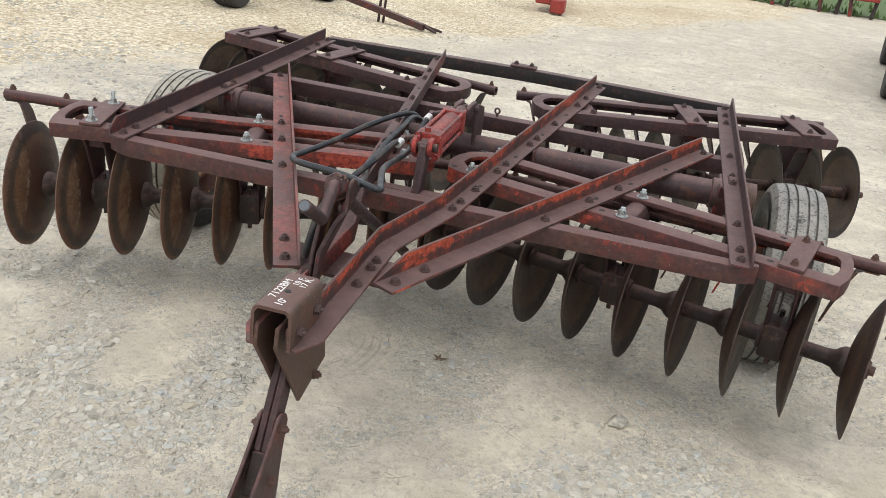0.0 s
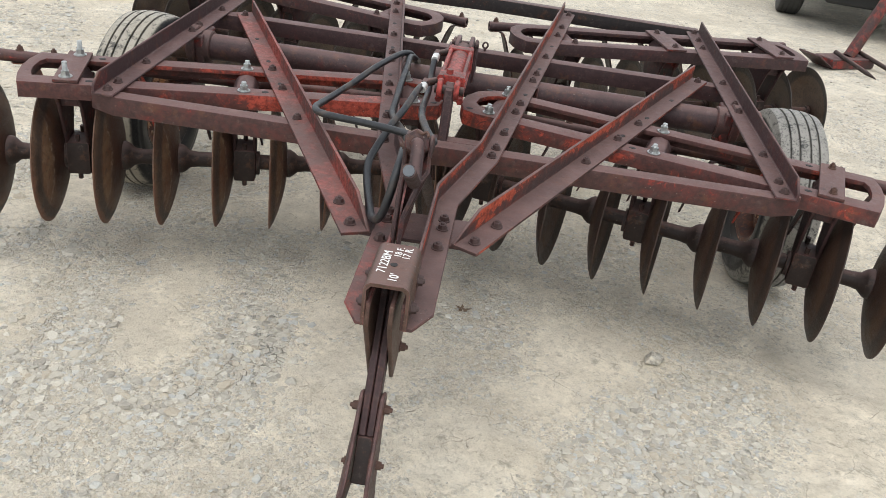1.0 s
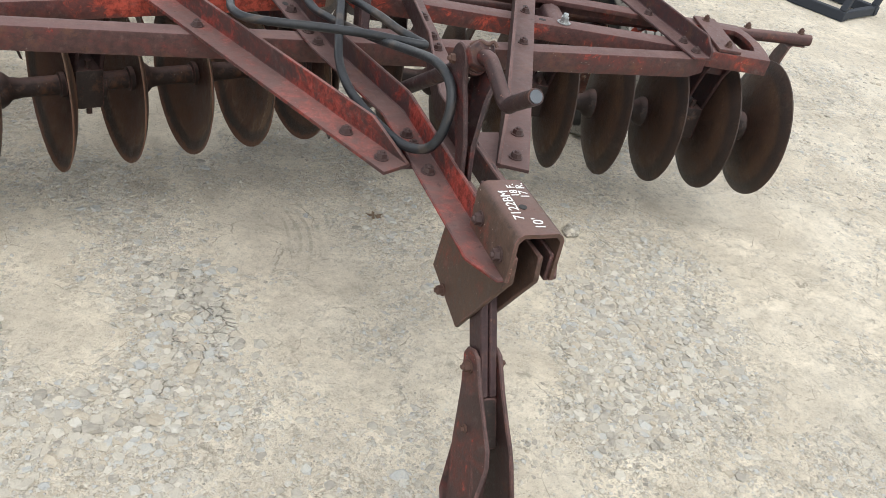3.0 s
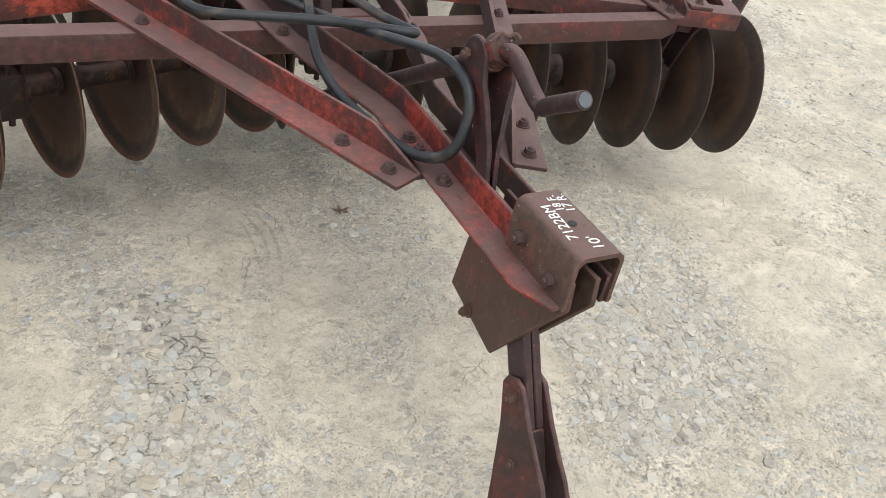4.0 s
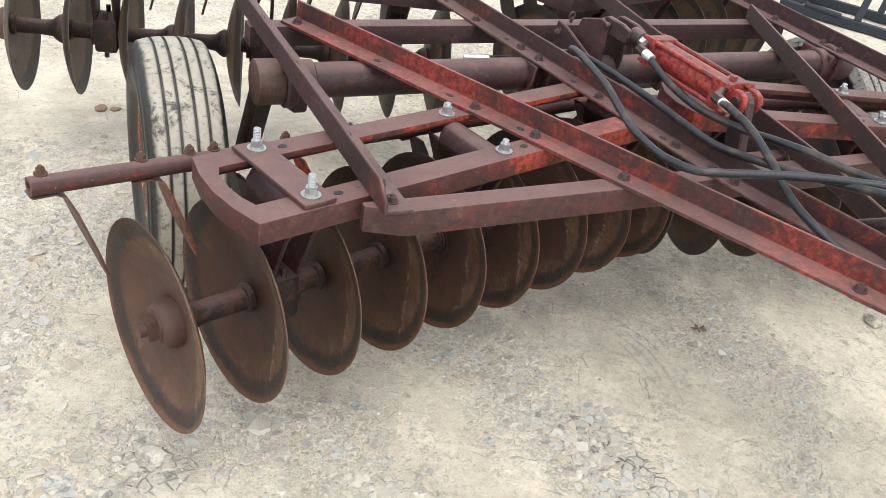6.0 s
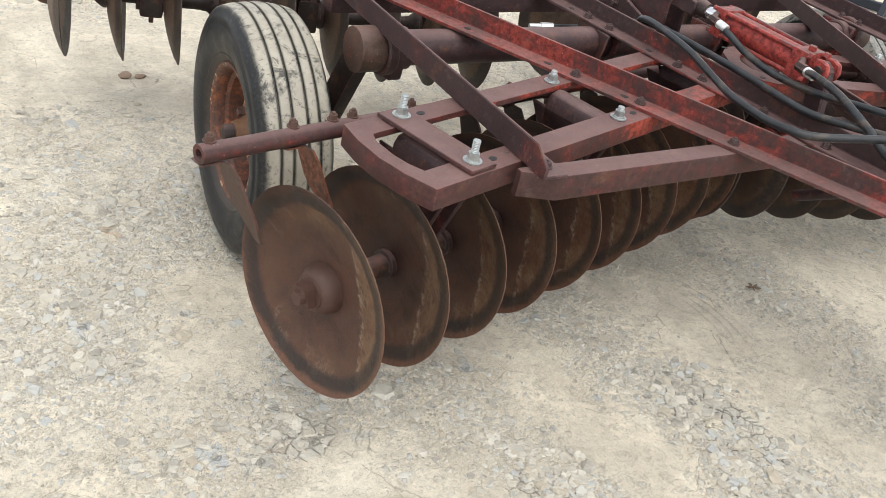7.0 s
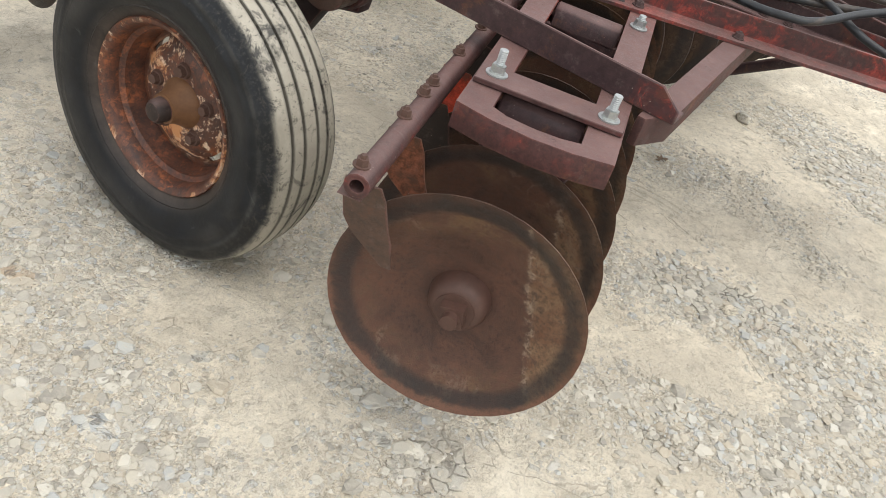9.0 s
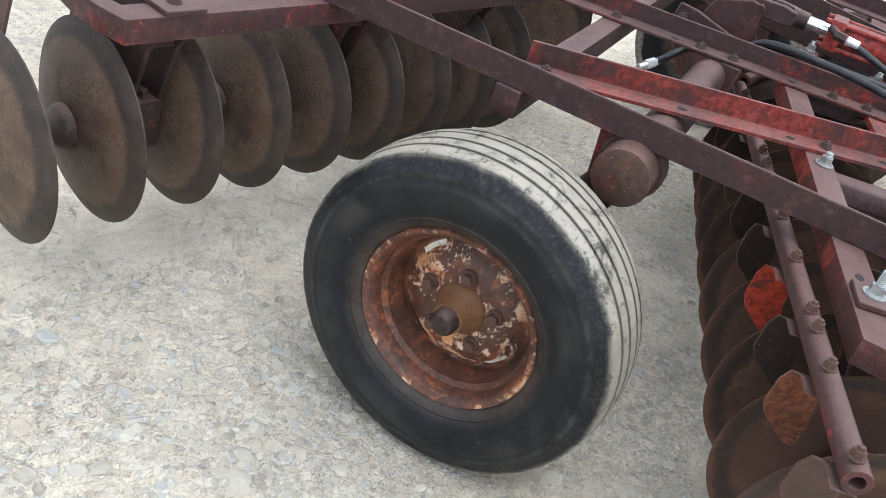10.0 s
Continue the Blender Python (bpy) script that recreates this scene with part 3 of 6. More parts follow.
CHIPS = gravel_mat("yellow_limestone_chips", [(0.0, (0.30, 0.23, 0.14)), (0.35, (0.52, 0.43, 0.29)), (0.7, (0.72, 0.64, 0.49)), (1.0, (0.88, 0.83, 0.72))])


# ---- mesh tools ----
def box(bm, x0, x1, y0, y1, z0, z1):
    v = [bm.verts.new((x, y, z)) for z in (z0, z1) for x, y in ((x0, y0), (x1, y0), (x1, y1), (x0, y1))]
    for f in ((0, 3, 2, 1), (4, 5, 6, 7), (0, 1, 5, 4), (1, 2, 6, 5), (2, 3, 7, 6), (3, 0, 4, 7)):
        bm.faces.new([v[i] for i in f])


def prism(bm, poly, a, b, put):
    """A flat outline made thick: put(p, q, d) gives the place of outline point (p, q) at depth d."""
    lo = [bm.verts.new(put(p, q, a)) for p, q in poly]
    hi = [bm.verts.new(put(p, q, b)) for p, q in poly]
    bm.faces.new(lo[::-1])
    bm.faces.new(hi)
    for i in range(len(poly)):
        j = (i + 1) % len(poly)
        bm.faces.new((lo[i], lo[j], hi[j], hi[i]))


def axes(d):
    d = Vector(d).normalized()
    a = d.cross(Vector((0, 0, 1)))
    a = Vector((1, 0, 0)) if a.length < 1e-4 else a.normalized()
    return d, a, a.cross(d)


def cyl(bm, p0, p1, r0, r1=None, seg=16, turn=0.0):
    r1 = r0 if r1 is None else r1
    p0, p1 = Vector(p0), Vector(p1)
    d, a, b = axes(p1 - p0)
    ring = []
    for p, r in ((p0, r0), (p1, r1)):
        ring.append([bm.verts.new(p + (a * math.cos(turn + 2 * math.pi * i / seg) + b * math.sin(turn + 2 * math.pi * i / seg)) * r) for i in range(seg)])
    for i in range(seg):
        j = (i + 1) % seg
        bm.faces.new((ring[0][j], ring[0][i], ring[1][i], ring[1][j]))
    bm.faces.new(ring[0])
    bm.faces.new(ring[1][::-1])


def revolve(bm, prof, seg=32, closed=False):
    """Turn a profile of (x, r) round the x axis."""
    rings = []
    for x, r in prof:
        if r < 1e-5:
            rings.append([bm.verts.new((x, 0, 0))])
        else:
            rings.append([bm.verts.new((x, r * math.cos(2 * math.pi * i / seg), r * math.sin(2 * math.pi * i / seg))) for i in range(seg)])
    pairs = list(zip(rings, rings[1:])) + ([(rings[-1], rings[0])] if closed else [])
    for a, b in pairs:
        for i in range(seg):
            j = (i + 1) % seg
            q = [a[i % len(a)], a[j % len(a)], b[j % len(b)], b[i % len(b)]]
            q = [v for n, v in enumerate(q) if v not in q[:n]]
            if len(q) > 2:
                bm.faces.new(q)


def smooth_path(pts, steps=8):
    p = [Vector(pts[0])] + [Vector(q) for q in pts] + [Vector(pts[-1])]
    out = []
    for i in range(1, len(p) - 2):
        for k in range(steps):
            t = k / steps
            a, b, c, d = p[i - 1], p[i], p[i + 1], p[i + 2]
            out.append(0.5 * (2 * b + (c - a) * t + (2 * a - 5 * b + 4 * c - d) * t * t + (3 * b - a - 3 * c + d) * t ** 3))
    out.append(p[-2])
    return out


def sweep(bm, pts, r, seg=10):
    rings = []
    d0, a, b = axes(pts[1] - pts[0])
    for i, p in enumerate(pts):
        d = (pts[min(i + 1, len(pts) - 1)] - pts[max(i - 1, 0)]).normalized()
        a = (a - d * a.dot(d)).normalized()
        b = d.cross(a)
        rings.append([bm.verts.new(p + (a * math.cos(2 * math.pi * k / seg) + b * math.sin(2 * math.pi * k / seg)) * r) for k in range(seg)])
    for u, v in zip(rings, rings[1:]):
        for k in range(seg):
            j = (k + 1) % seg
            bm.faces.new((u[k], u[j], v[j], v[k]))
    bm.faces.new(rings[0][::-1])
    bm.faces.new(rings[-1])


def soften(bm, width, segments=1):
    bmesh.ops.recalc_face_normals(bm, faces=bm.faces)
    sharp = [e for e in bm.edges if len(e.link_faces) == 2 and e.calc_face_angle(0.0) > 0.7]
    bmesh.ops.bevel(bm, geom=sharp, offset=width, offset_type="OFFSET", segments=segments, profile=0.6, affect="EDGES", clamp_overlap=True)


def mesh_of(name, bm, material, smooth=True):
    bmesh.ops.recalc_face_normals(bm, faces=bm.faces)
    me = bpy.data.meshes.new(name)
    bm.to_mesh(me)
    bm.free()
    me.materials.append(material)
    if smooth:
        me.shade_smooth()
        me.set_sharp_from_angle(angle=radians(38))
    return me


def part(name, bm, material, parent, label="", m=None):
    """Link a bmesh, or a finished mesh, as one part under parent."""
    ob = new(name, mesh_of(name, bm, material) if isinstance(bm, bmesh.types.BMesh) else bm)
    ob.parent = parent
    if m is not None:
        ob.matrix_basis = m
    return tagged(ob, label)


def thing(name, label, category, m=None, group=""):
    ob = new(name)
    if m is not None:
        ob.matrix_basis = m
    return tagged(ob, label, category, group)


def solid(name, bm, material, label, category, m=None, group="", kind=""):
    ob = new(name, mesh_of(name, bm, material))
    if m is not None:
        ob.matrix_basis = m
    return tagged(ob, label, category, group, kind)


# ---- ground ----
K = 0.935  # metres per drawing unit of the harrow's plan


# pale spots: dust, and the last four added to brighten ground behind the machine
PALE_SPOTS = [(-0.33, 0.96, 0.16), (-0.79, 0.70, 0.17), (-0.80, 0.53, 0.12), (-0.27, 0.53, 0.16), (-0.11, 0.33, 0.12), (0.20, 0.36, 0.13), (-0.86, 0.98, 0.14), (1.65, 1.05, 0.3), (-0.10, 0.86, 0.14), (-1.2, 0.6, 0.1), (-1.67, 1.38, 0.16), (-1.51, 0.9, 0.12), (-1.52, 1.65, 0.14), (1.47, 0.62, 0.22), (1.29, 0.33, 0.13), (1.24, 0.13, 0.17), (0.38, 0.33, 0.13), (0.49, 0.64, 0.11), (0.5, 0.92, 0.2), (0.54, -0.10, 0.12), (-0.12, 0.65, 0.14), (-0.45, 1.85, 0.3), (-0.9, 2.7, 0.35), (-1.5, 3.2, 0.4), (-0.6, 3.4, 0.5)]
STONY = [(-0.54, 0.82, 0.10), (-0.51, 0.64, 0.10), (-0.54, 0.50, 0.10), (-1.06, 0.66, 0.13), (-1.04, 0.42, 0.18), (-0.67, 0.36, 0.13), (-0.47, 0.32, 0.13), (0.22, 0.93, 0.1), (-0.93, 0.25, 0.25), (-1.15, 0.91, 0.15), (-1.62, 1.05, 0.16), (-0.22, 0.8, 0.07), (-1.85, 1.55, 0.16), (-1.87, 1.75, 0.2), (-1.6, 2.2, 0.3), (-1.7, 2.7, 0.4), (0.88, 0.73, 0.19), (1.14, 0.70, 0.16), (0.84, 0.47, 0.19), (1.07, 0.45, 0.15), (0.74, 0.28, 0.17), (0.93, 0.20, 0.17), (0.57, 0.27, 0.11), (0.63, 0.57, 0.11), (0.48, 0.10, 0.12)]


CRUST = [(-0.50, 0.80, 0.10), (-0.47, 0.66, 0.09), (-0.46, 0.54, 0.09), (-1.10, 0.64, 0.10), (-0.62, 0.40, 0.07), (-1.56, 1.02, 0.09)]


def stoniness(x, y):
    """How far bare dust gives way to stones, from 0 to 1."""
    d = 0.5 + 0.5 * noise.noise((x * 0.8, y * 0.8, 5.0)) + 0.45 * noise.noise((x * 2.6, y * 2.6, 9.0)) + 0.3 * noise.noise((x * 7.0, y * 7.0, 2.0))
    for px, py, r in PALE_SPOTS:
        q = ((x - px) ** 2 + (y - py) ** 2) / (r * r)
        d -= 0.6 * math.exp(-q) if q < 9 else 0.0
    for px, py, r in STONY:
        q = ((x - px) ** 2 + (y - py) ** 2) / (r * r)
        d += 0.5 * math.exp(-q) if q < 9 else 0.0
    return min(1.0, max(0.0, d))


def lie(x, y):
    """The height of the ground."""
    fade = 1.0 / (1.0 + (max(0.0, math.hypot(x, y - 1) - 6) / 6) ** 2)
    z = (noise.noise((x * 0.7, y * 0.7, 3.1)) * 0.012 + noise.noise((x * 4, y * 4, 7.7)) * 0.005) * fade - 0.006
    for s in (-1, 1):
        z -= 0.042 * math.exp(-((x - s * 1.33) / 0.28) ** 2 - ((y - 1.92) / 0.42) ** 2)
    return z


def yard():
    def lines(lo, hi, a, b, step):
        mid = list(np.arange(a, b + 1e-6, step))
        left = [a - step * (1.22 ** i - 1) / 0.22 for i in range(1, 60)]
        right = [b + step * (1.22 ** i - 1) / 0.22 for i in range(1, 60)]
        return sorted([v for v in left if v > lo] + mid + [v for v in right if v < hi] + [lo, hi])

    xs, ys = lines(-160, 160, -3.6, 3.6, 0.04), lines(-160, 160, -1.8, 4.8, 0.04)
    verts, dens = [], []
    for y in ys:
        for x in xs:
            verts.append((x, y, lie(x, y) + noise.noise((x * 11, y * 11, 1.3)) * 0.003))
            dens.append(stoniness(x, y))
    n = len(xs)
    faces = [(j * n + i, j * n + i + 1, j * n + n + i + 1, j * n + n + i) for j in range(len(ys) - 1) for i in range(n - 1)]
    me = bpy.data.meshes.new("ground")
    me.from_pydata(verts, [], faces)
    me.attributes.new("stony", "FLOAT", "POINT").data.foreach_set("value", dens)
    crust = [min(1.0, sum(math.exp(-((x - a) ** 2 + (y - b) ** 2) / (r * r)) for a, b, r in CRUST)) for y in ys for x in xs]
    me.attributes.new("cracked", "FLOAT", "POINT").data.foreach_set("value", crust)
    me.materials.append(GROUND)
    me.shade_smooth()
    ob = new("ground", me)
    tagged(ob, "pale compacted limestone gravel yard with dusty patches", "ground", kind="structure")


yard()


def stone_shape(rng, size, flat):
    """A broken stone: a coarse ball pushed about at random."""
    out = []
    rings = ((-0.55, 0.55), (0.05, 1.0), (0.6, 0.7))
    k = rng.randint(5, 7)
    tw = rng.uniform(0, 6.28)
    sx, sy = rng.uniform(0.75, 1.3), rng.uniform(0.7, 1.1)
    for z, r in rings:
        for i in range(k):
            a = tw + 2 * math.pi * (i + rng.uniform(-0.28, 0.28)) / k
            rr = r * rng.uniform(0.75, 1.12)
            out.append((math.cos(a) * rr * sx * size, math.sin(a) * rr * sy * size, (z + rng.uniform(-0.15, 0.15)) * size * flat))
    faces = [tuple(range(2 * k, 3 * k))]
    for q in range(2):
        for i in range(k):
            j = (i + 1) % k
            faces.append((q * k + i, q * k + j, q * k + k + j, q * k + k + i))
    return out, faces


def pebble_shape(rng):
    """A grain of grit: an uneven double pyramid on four or five corners."""
    k = rng.randint(4, 5)
    out = [(math.cos(2 * math.pi * (i + rng.uniform(-0.3, 0.3)) / k) * rng.uniform(0.7, 1.2), math.sin(2 * math.pi * (i + rng.uniform(-0.3, 0.3)) / k) * rng.uniform(0.6, 1.1), rng.uniform(-0.25, 0.25)) for i in range(k)]
    out += [(rng.uniform(-0.4, 0.4), rng.uniform(-0.4, 0.4), rng.uniform(0.6, 0.9)), (rng.uniform(-0.4, 0.4), rng.uniform(-0.4, 0.4), rng.uniform(0.5, 0.9))]
    faces = [(i, (i + 1) % k, k if i < k // 2 else k + 1) for i in range(k)] + [(0, k, k + 1), (k // 2, k + 1, k)]
    return out, faces


def scatter(name, material, label, seed, fields):
    """Loose stones in one mesh. fields: number, x0, x1, y0, y1, least and most size, whether stones (or grit), how far they lie in stony ground."""
    rng = random.Random(seed)
    shapes = {True: [stone_shape(rng, 1.0, 1.0) for i in range(40)], False: [pebble_shape(rng) for i in range(40)]}
    verts, faces = [], []
    for number, x0, x1, y0, y1, least, most, stones, taste, where in fields:
        count = tries = 0
        while count < number and tries < 6 * number:
            tries += 1
            x, y = rng.uniform(x0, x1), rng.uniform(y0, y1)
            if where and not where(x, y):
                continue
            if taste and stoniness(x, y) < rng.uniform(*taste):
                continue
            size = least + (most - least) * rng.random() ** 2.6
            flat, sink = (rng.uniform(0.3, 0.6), rng.uniform(-0.45, 0.0)) if stones else (rng.uniform(0.4, 0.8), rng.uniform(-0.4, 0.2))
            vs, fs = rng.choice(shapes[stones])
            a = rng.uniform(0, 6.28)
            ca, sa = math.cos(a) * size, math.sin(a) * size
            o = len(verts)
            tx, ty = rng.uniform(-0.25, 0.25), rng.uniform(-0.25, 0.25)
            gz = lie(x, y) + size * flat * sink
            for p, q, c in vs:
                u, v = p * ca - q * sa, p * sa + q * ca
                verts.append((x + u, y + v, gz + c * size * flat + u * tx + v * ty))
            faces.extend(tuple(o + i for i in f) for f in fs)
            count += 1
    me = bpy.data.meshes.new(name)
    me.from_pydata(verts, [], faces)
    me.materials.append(material)
    tagged(new(name, me), label, "gravel", kind="stuff")


def by_crust(x, y):
    return any((x - a) ** 2 + (y - b) ** 2 < 3.2 * r * r for a, b, r in CRUST)


def on_heap(x, y):
    return y - 2.0 * x - 11.2 > 2.4 * noise.noise((x * 0.5, y * 0.5, 4.0))


scatter("gravel", GRAVEL, "loose pale grey and cream limestone chips scattered over the yard", 11, (
    (70000, -4.0, 3.4, -1.2, 4.6, 0.003, 0.0105, False, (0.0, 1.0), None),
    (60000, -2.8, 1.9, -0.5, 2.2, 0.003, 0.010, False, (0.25, 1.0), None),
    (9000, -4.2, 3.8, -1.4, 5.2, 0.006, 0.023, True, (0.35, 1.0), None),
    (6000, -2.6, 1.7, -0.5, 2.3, 0.006, 0.022, True, (0.5, 1.05), None),
    (4000, 2.4, 6.5, -1.0, 7.0, 0.006, 0.022, True, (0.1, 1.0), None),
    (1400, -3.6, -1.2, 1.0, 4.2, 0.008, 0.034, True, (0.1, 1.0), None),
    (3500, -6.0, -1.4, 3.0, 6.5, 0.008, 0.034, True, (0.3, 1.0), None),
    (7000, -2.0, 7.0, 4.6, 13.0, 0.008, 0.022, True, None, None),
    (260, -1.3, -0.3, 0.25, 1.1, 0.009, 0.030, True, None, by_crust),
    (1300, 0.35, 1.4, 0.0, 0.95, 0.007, 0.027, True, (0.75, 1.15), None),
    (750, -1.35, -0.3, 0.2, 0.95, 0.007, 0.027, True, (0.75, 1.15), None),
))
scatter("gravel", CHIPS, "yellow-cream limestone chips spread beyond the yard", 12, ((24000, -9.0, 2.0, 4.0, 16.0, 0.007, 0.026, True, None, on_heap),))


def stone(x, y, size, flat, material, label, seed):
    rng = random.Random(seed)
    bm = bmesh.new()
    vs, fs = stone_shape(rng, size, flat)
    bv = [bm.verts.new(v) for v in vs]
    for f in fs:
        bm.faces.new([bv[i] for i in f])
    soften(bm, size * 0.05)
    gz = lie(x, y)
    solid("stone", bm, material, label, "stone", pose(x, y, gz + size * flat * 0.2, 0, 0, seed * 47), "single stones")


stone(0.880 * K, 1.040 * K, 0.043, 0.80, STONE_A, "pale grey angular limestone lump lying on the dust", 3)
stone(-0.544 * K, 0.705 * K, 0.028, 0.45, STONE_W, "cream limestone cobble among grey stones", 5)
for k, (dx, dy, size) in enumerate(((0.0, 0.0, 0.044), (0.062, 0.018, 0.036), (-0.022, 0.062, 0.034), (0.035, -0.055, 0.03), (-0.06, -0.02, 0.026))):
    stone(-0.545 + dx, 0.845 + dy, size, 0.14, STONE_G, "flat beige-grey limestone slab piece sunk in the dust", 31 + k)
# slabs of limestone trodden level with the dust
for k, (x, y, size, blue) in enumerate(((-1.57, 1.13, 0.045, 0), (-1.76, 1.02, 0.055, 1), (-1.68, 0.965, 0.058, 0), (-1.92, 1.54, 0.055, 1), (-1.64, 2.11, 0.045, 1), (-1.53, 2.08, 0.04, 1), (-1.65, 1.54, 0.04, 0), (-1.03, 1.10, 0.03, 1), (0.93, 0.62, 0.034, 1), (0.75, 0.40, 0.03, 1), (1.05, 0.55, 0.03, 0))):
    stone(x, y, size * 0.85, 0.09, STONE_B if blue else STONE_G, "flat blue-grey limestone slab trodden into the dust" if blue else "flat beige-grey limestone slab piece sunk in the dust", 51 + k)
stone(-1.74, 1.985, 0.042, 0.12, STONE_T, "flat tan clay-stained stone sunk in the gravel", 71)
stone(-1.50 * K, 3.345 * K, 0.04, 0.45, CLAY, "brown clay lump lying on the gravel", 9)
stone(-1.44 * K, 3.33 * K, 0.028, 0.45, CLAY, "brown clay lump lying on the gravel", 12)


def leaf():
    bm = bmesh.new()
    rng = random.Random(4)
    for a, l in ((0.3, 0.034), (1.7, 0.022), (2.6, 0.030), (4.0, 0.020), (5.4, 0.026)):
        c, s = math.cos(a), math.sin(a)
        pts = [(0, 0), (l * 0.5, 0.006), (l, 0.001), (l * 0.55, -0.005)]
        top = [bm.verts.new((c * p - s * q, s * p + c * q, 0.006 + 0.010 * rng.random())) for p, q in pts]
        low = [bm.verts.new((v.co.x, v.co.y, v.co.z - 0.002)) for v in top]
        bm.faces.new(top)
        bm.faces.new(low[::-1])
        for i in range(4):
            j = (i + 1) % 4
            bm.faces.new((top[j], top[i], low[i], low[j]))
    solid("dry_leaf", bm, LEAF, "curled dry brown leaf lying on the dust", "leaf", pose(0.156 * K, 1.181 * K, -0.002))


leaf()

# ---- the disc harrow ----
# The plan of the frame is drawn level; the whole machine leans 2.7 degrees, tail up.
LEANING = Matrix.Translation((0, 1.03, 0.71)) @ Matrix.Rotation(math.atan(0.047), 4, "X") @ Matrix.Translation((0, -1.03, -0.71))
UPRIGHT = LEANING.inverted()
harrow = thing("disc_harrow", "old red tandem disc harrow with rusty discs parked on gravel", "disc harrow", Matrix.Scale(K, 4) @ LEANING)
TOP = 0.71  # top of beams and gang bars


def true(x, y, z):
    """A place given in the upright world, turned into the leaning frame."""
    return UPRIGHT @ Vector((x, y, z))


# fasteners share their meshes
def bolt_mesh(kind):
    bm = bmesh.new()
    if kind == "hex":
        cyl(bm, (0, 0, 0), (0, 0, 0.003), 0.017, seg=14)
        cyl(bm, (0, 0, 0.003), (0, 0, 0.014), 0.0135, 0.012, seg=6)
        cyl(bm, (0, 0, 0.014), (0, 0, 0.019), 0.0065, 0.005, seg=8)
        return mesh_of("bolt", bm, BOLT, False)
    if kind == "rust":
        cyl(bm, (0, 0, 0), (0, 0, 0.003), 0.015, seg=14)
        cyl(bm, (0, 0, 0.003), (0, 0, 0.015), 0.0115, 0.0105, seg=6)
        cyl(bm, (0, 0, 0.015), (0, 0, 0.021), 0.0062, 0.0052, seg=8)
        return mesh_of("bolt", bm, RUSTBOLT, False)
    tall = 0.032 if kind == "zinc_long" else 0.015
    cyl(bm, (0, 0, 0), (0, 0, 0.003), 0.023, seg=18)
    cyl(bm, (0, 0, 0.003), (0, 0, 0.007), 0.017, 0.016, seg=14)
    cyl(bm, (0, 0, 0.007), (0, 0, 0.021), 0.0155, 0.0145, seg=6)
    for k in range(int(tall / 0.004)):
        z = 0.021 + 0.004 * k
        cyl(bm, (0, 0, z), (0, 0, z + 0.0024), 0.0082, 0.0094, seg=10)
        cyl(bm, (0, 0, z + 0.0024), (0, 0, z + 0.004), 0.0094, 0.0082, seg=10)
    return mesh_of("bolt", bm, ZINC, False)


BOLTS = {k: bolt_mesh(k) for k in ("hex", "rust", "zinc", "zinc_long")}
bolt_rng = random.Random(21)


def bolt(parent, x, y, h, kind="hex", along=None):
    m = Matrix.Translation((x, y, h)) @ Matrix.Rotation(bolt_rng.uniform(0, 1.05), 4, "Z")
    if along is not None:
        m = Matrix.Translation((x, y, h)) @ Vector(along).to_track_quat("Z", "Y").to_matrix().to_4x4()
    part("bolt", BOLTS[kind], None, parent, "bright galvanised bolt" if kind.startswith("zinc") else "", m)


# cross beams
def beam(name, poly, h0, h1, material, label):
    bm = bmesh.new()
    prism(bm, poly, h0, h1, lambda p, q, d: (p, q, d))
    soften(bm, 0.005, 2)
    return part(name, bm, material, harrow, label)


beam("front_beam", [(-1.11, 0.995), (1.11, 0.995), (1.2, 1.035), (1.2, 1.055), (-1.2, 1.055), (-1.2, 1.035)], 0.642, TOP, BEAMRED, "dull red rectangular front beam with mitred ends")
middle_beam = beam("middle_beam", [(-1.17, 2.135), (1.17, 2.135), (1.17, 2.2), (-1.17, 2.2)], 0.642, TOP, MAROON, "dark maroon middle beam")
bm = bmesh.new()
cyl(bm, (0.070, 2.165, TOP - 0.01), (0.070, 2.165, TOP + 0.014), 0.006, seg=10)
sweep(bm, [Vector((0.070 + 0.011 * math.sin(2 * math.pi * i / 14), 2.165, TOP + 0.025 - 0.013 * math.cos(2 * math.pi * i / 14))) for i in range(15)], 0.0045, 8)
part("ring_pin", bm, BOLT, middle_beam, "small rusty ring pin")
rear_beam = beam("rear_beam", [(-1.17, 3.14), (0.0, 3.19), (1.17, 3.14), (1.17, 3.2), (0.0, 3.25), (-1.17, 3.2)], 0.635, 0.705, BLACKBAR, "black rear crossbar")
bm = bmesh.new()
box(bm, -0.075, 0.075, 3.185, 3.255, 0.706, 0.722)
soften(bm, 0.008, 2)
rear_lug = part("lug_plate", bm, MAROON, rear_beam)
bm = bmesh.new()
box(bm, -0.19, 0.19, 1.10, 1.155, 0.635, 0.69)
soften(bm, 0.005)
part("inner_crossbar", bm, GANGRED, harrow, "short orange-red crossbar under the inner braces")
bm = bmesh.new()
prism(bm, [(-0.175, 0.342), (0.175, 0.342), (0.245, 0.48), (0.22, 0.50), (-0.22, 0.50), (-0.245, 0.48)], 0.699, 0.7095, lambda p, q, d: (p, q, d))
soften(bm, 0.003)
part("front_gusset_plate", bm, MAROON, harrow, "flat steel plate under the front brace ends")


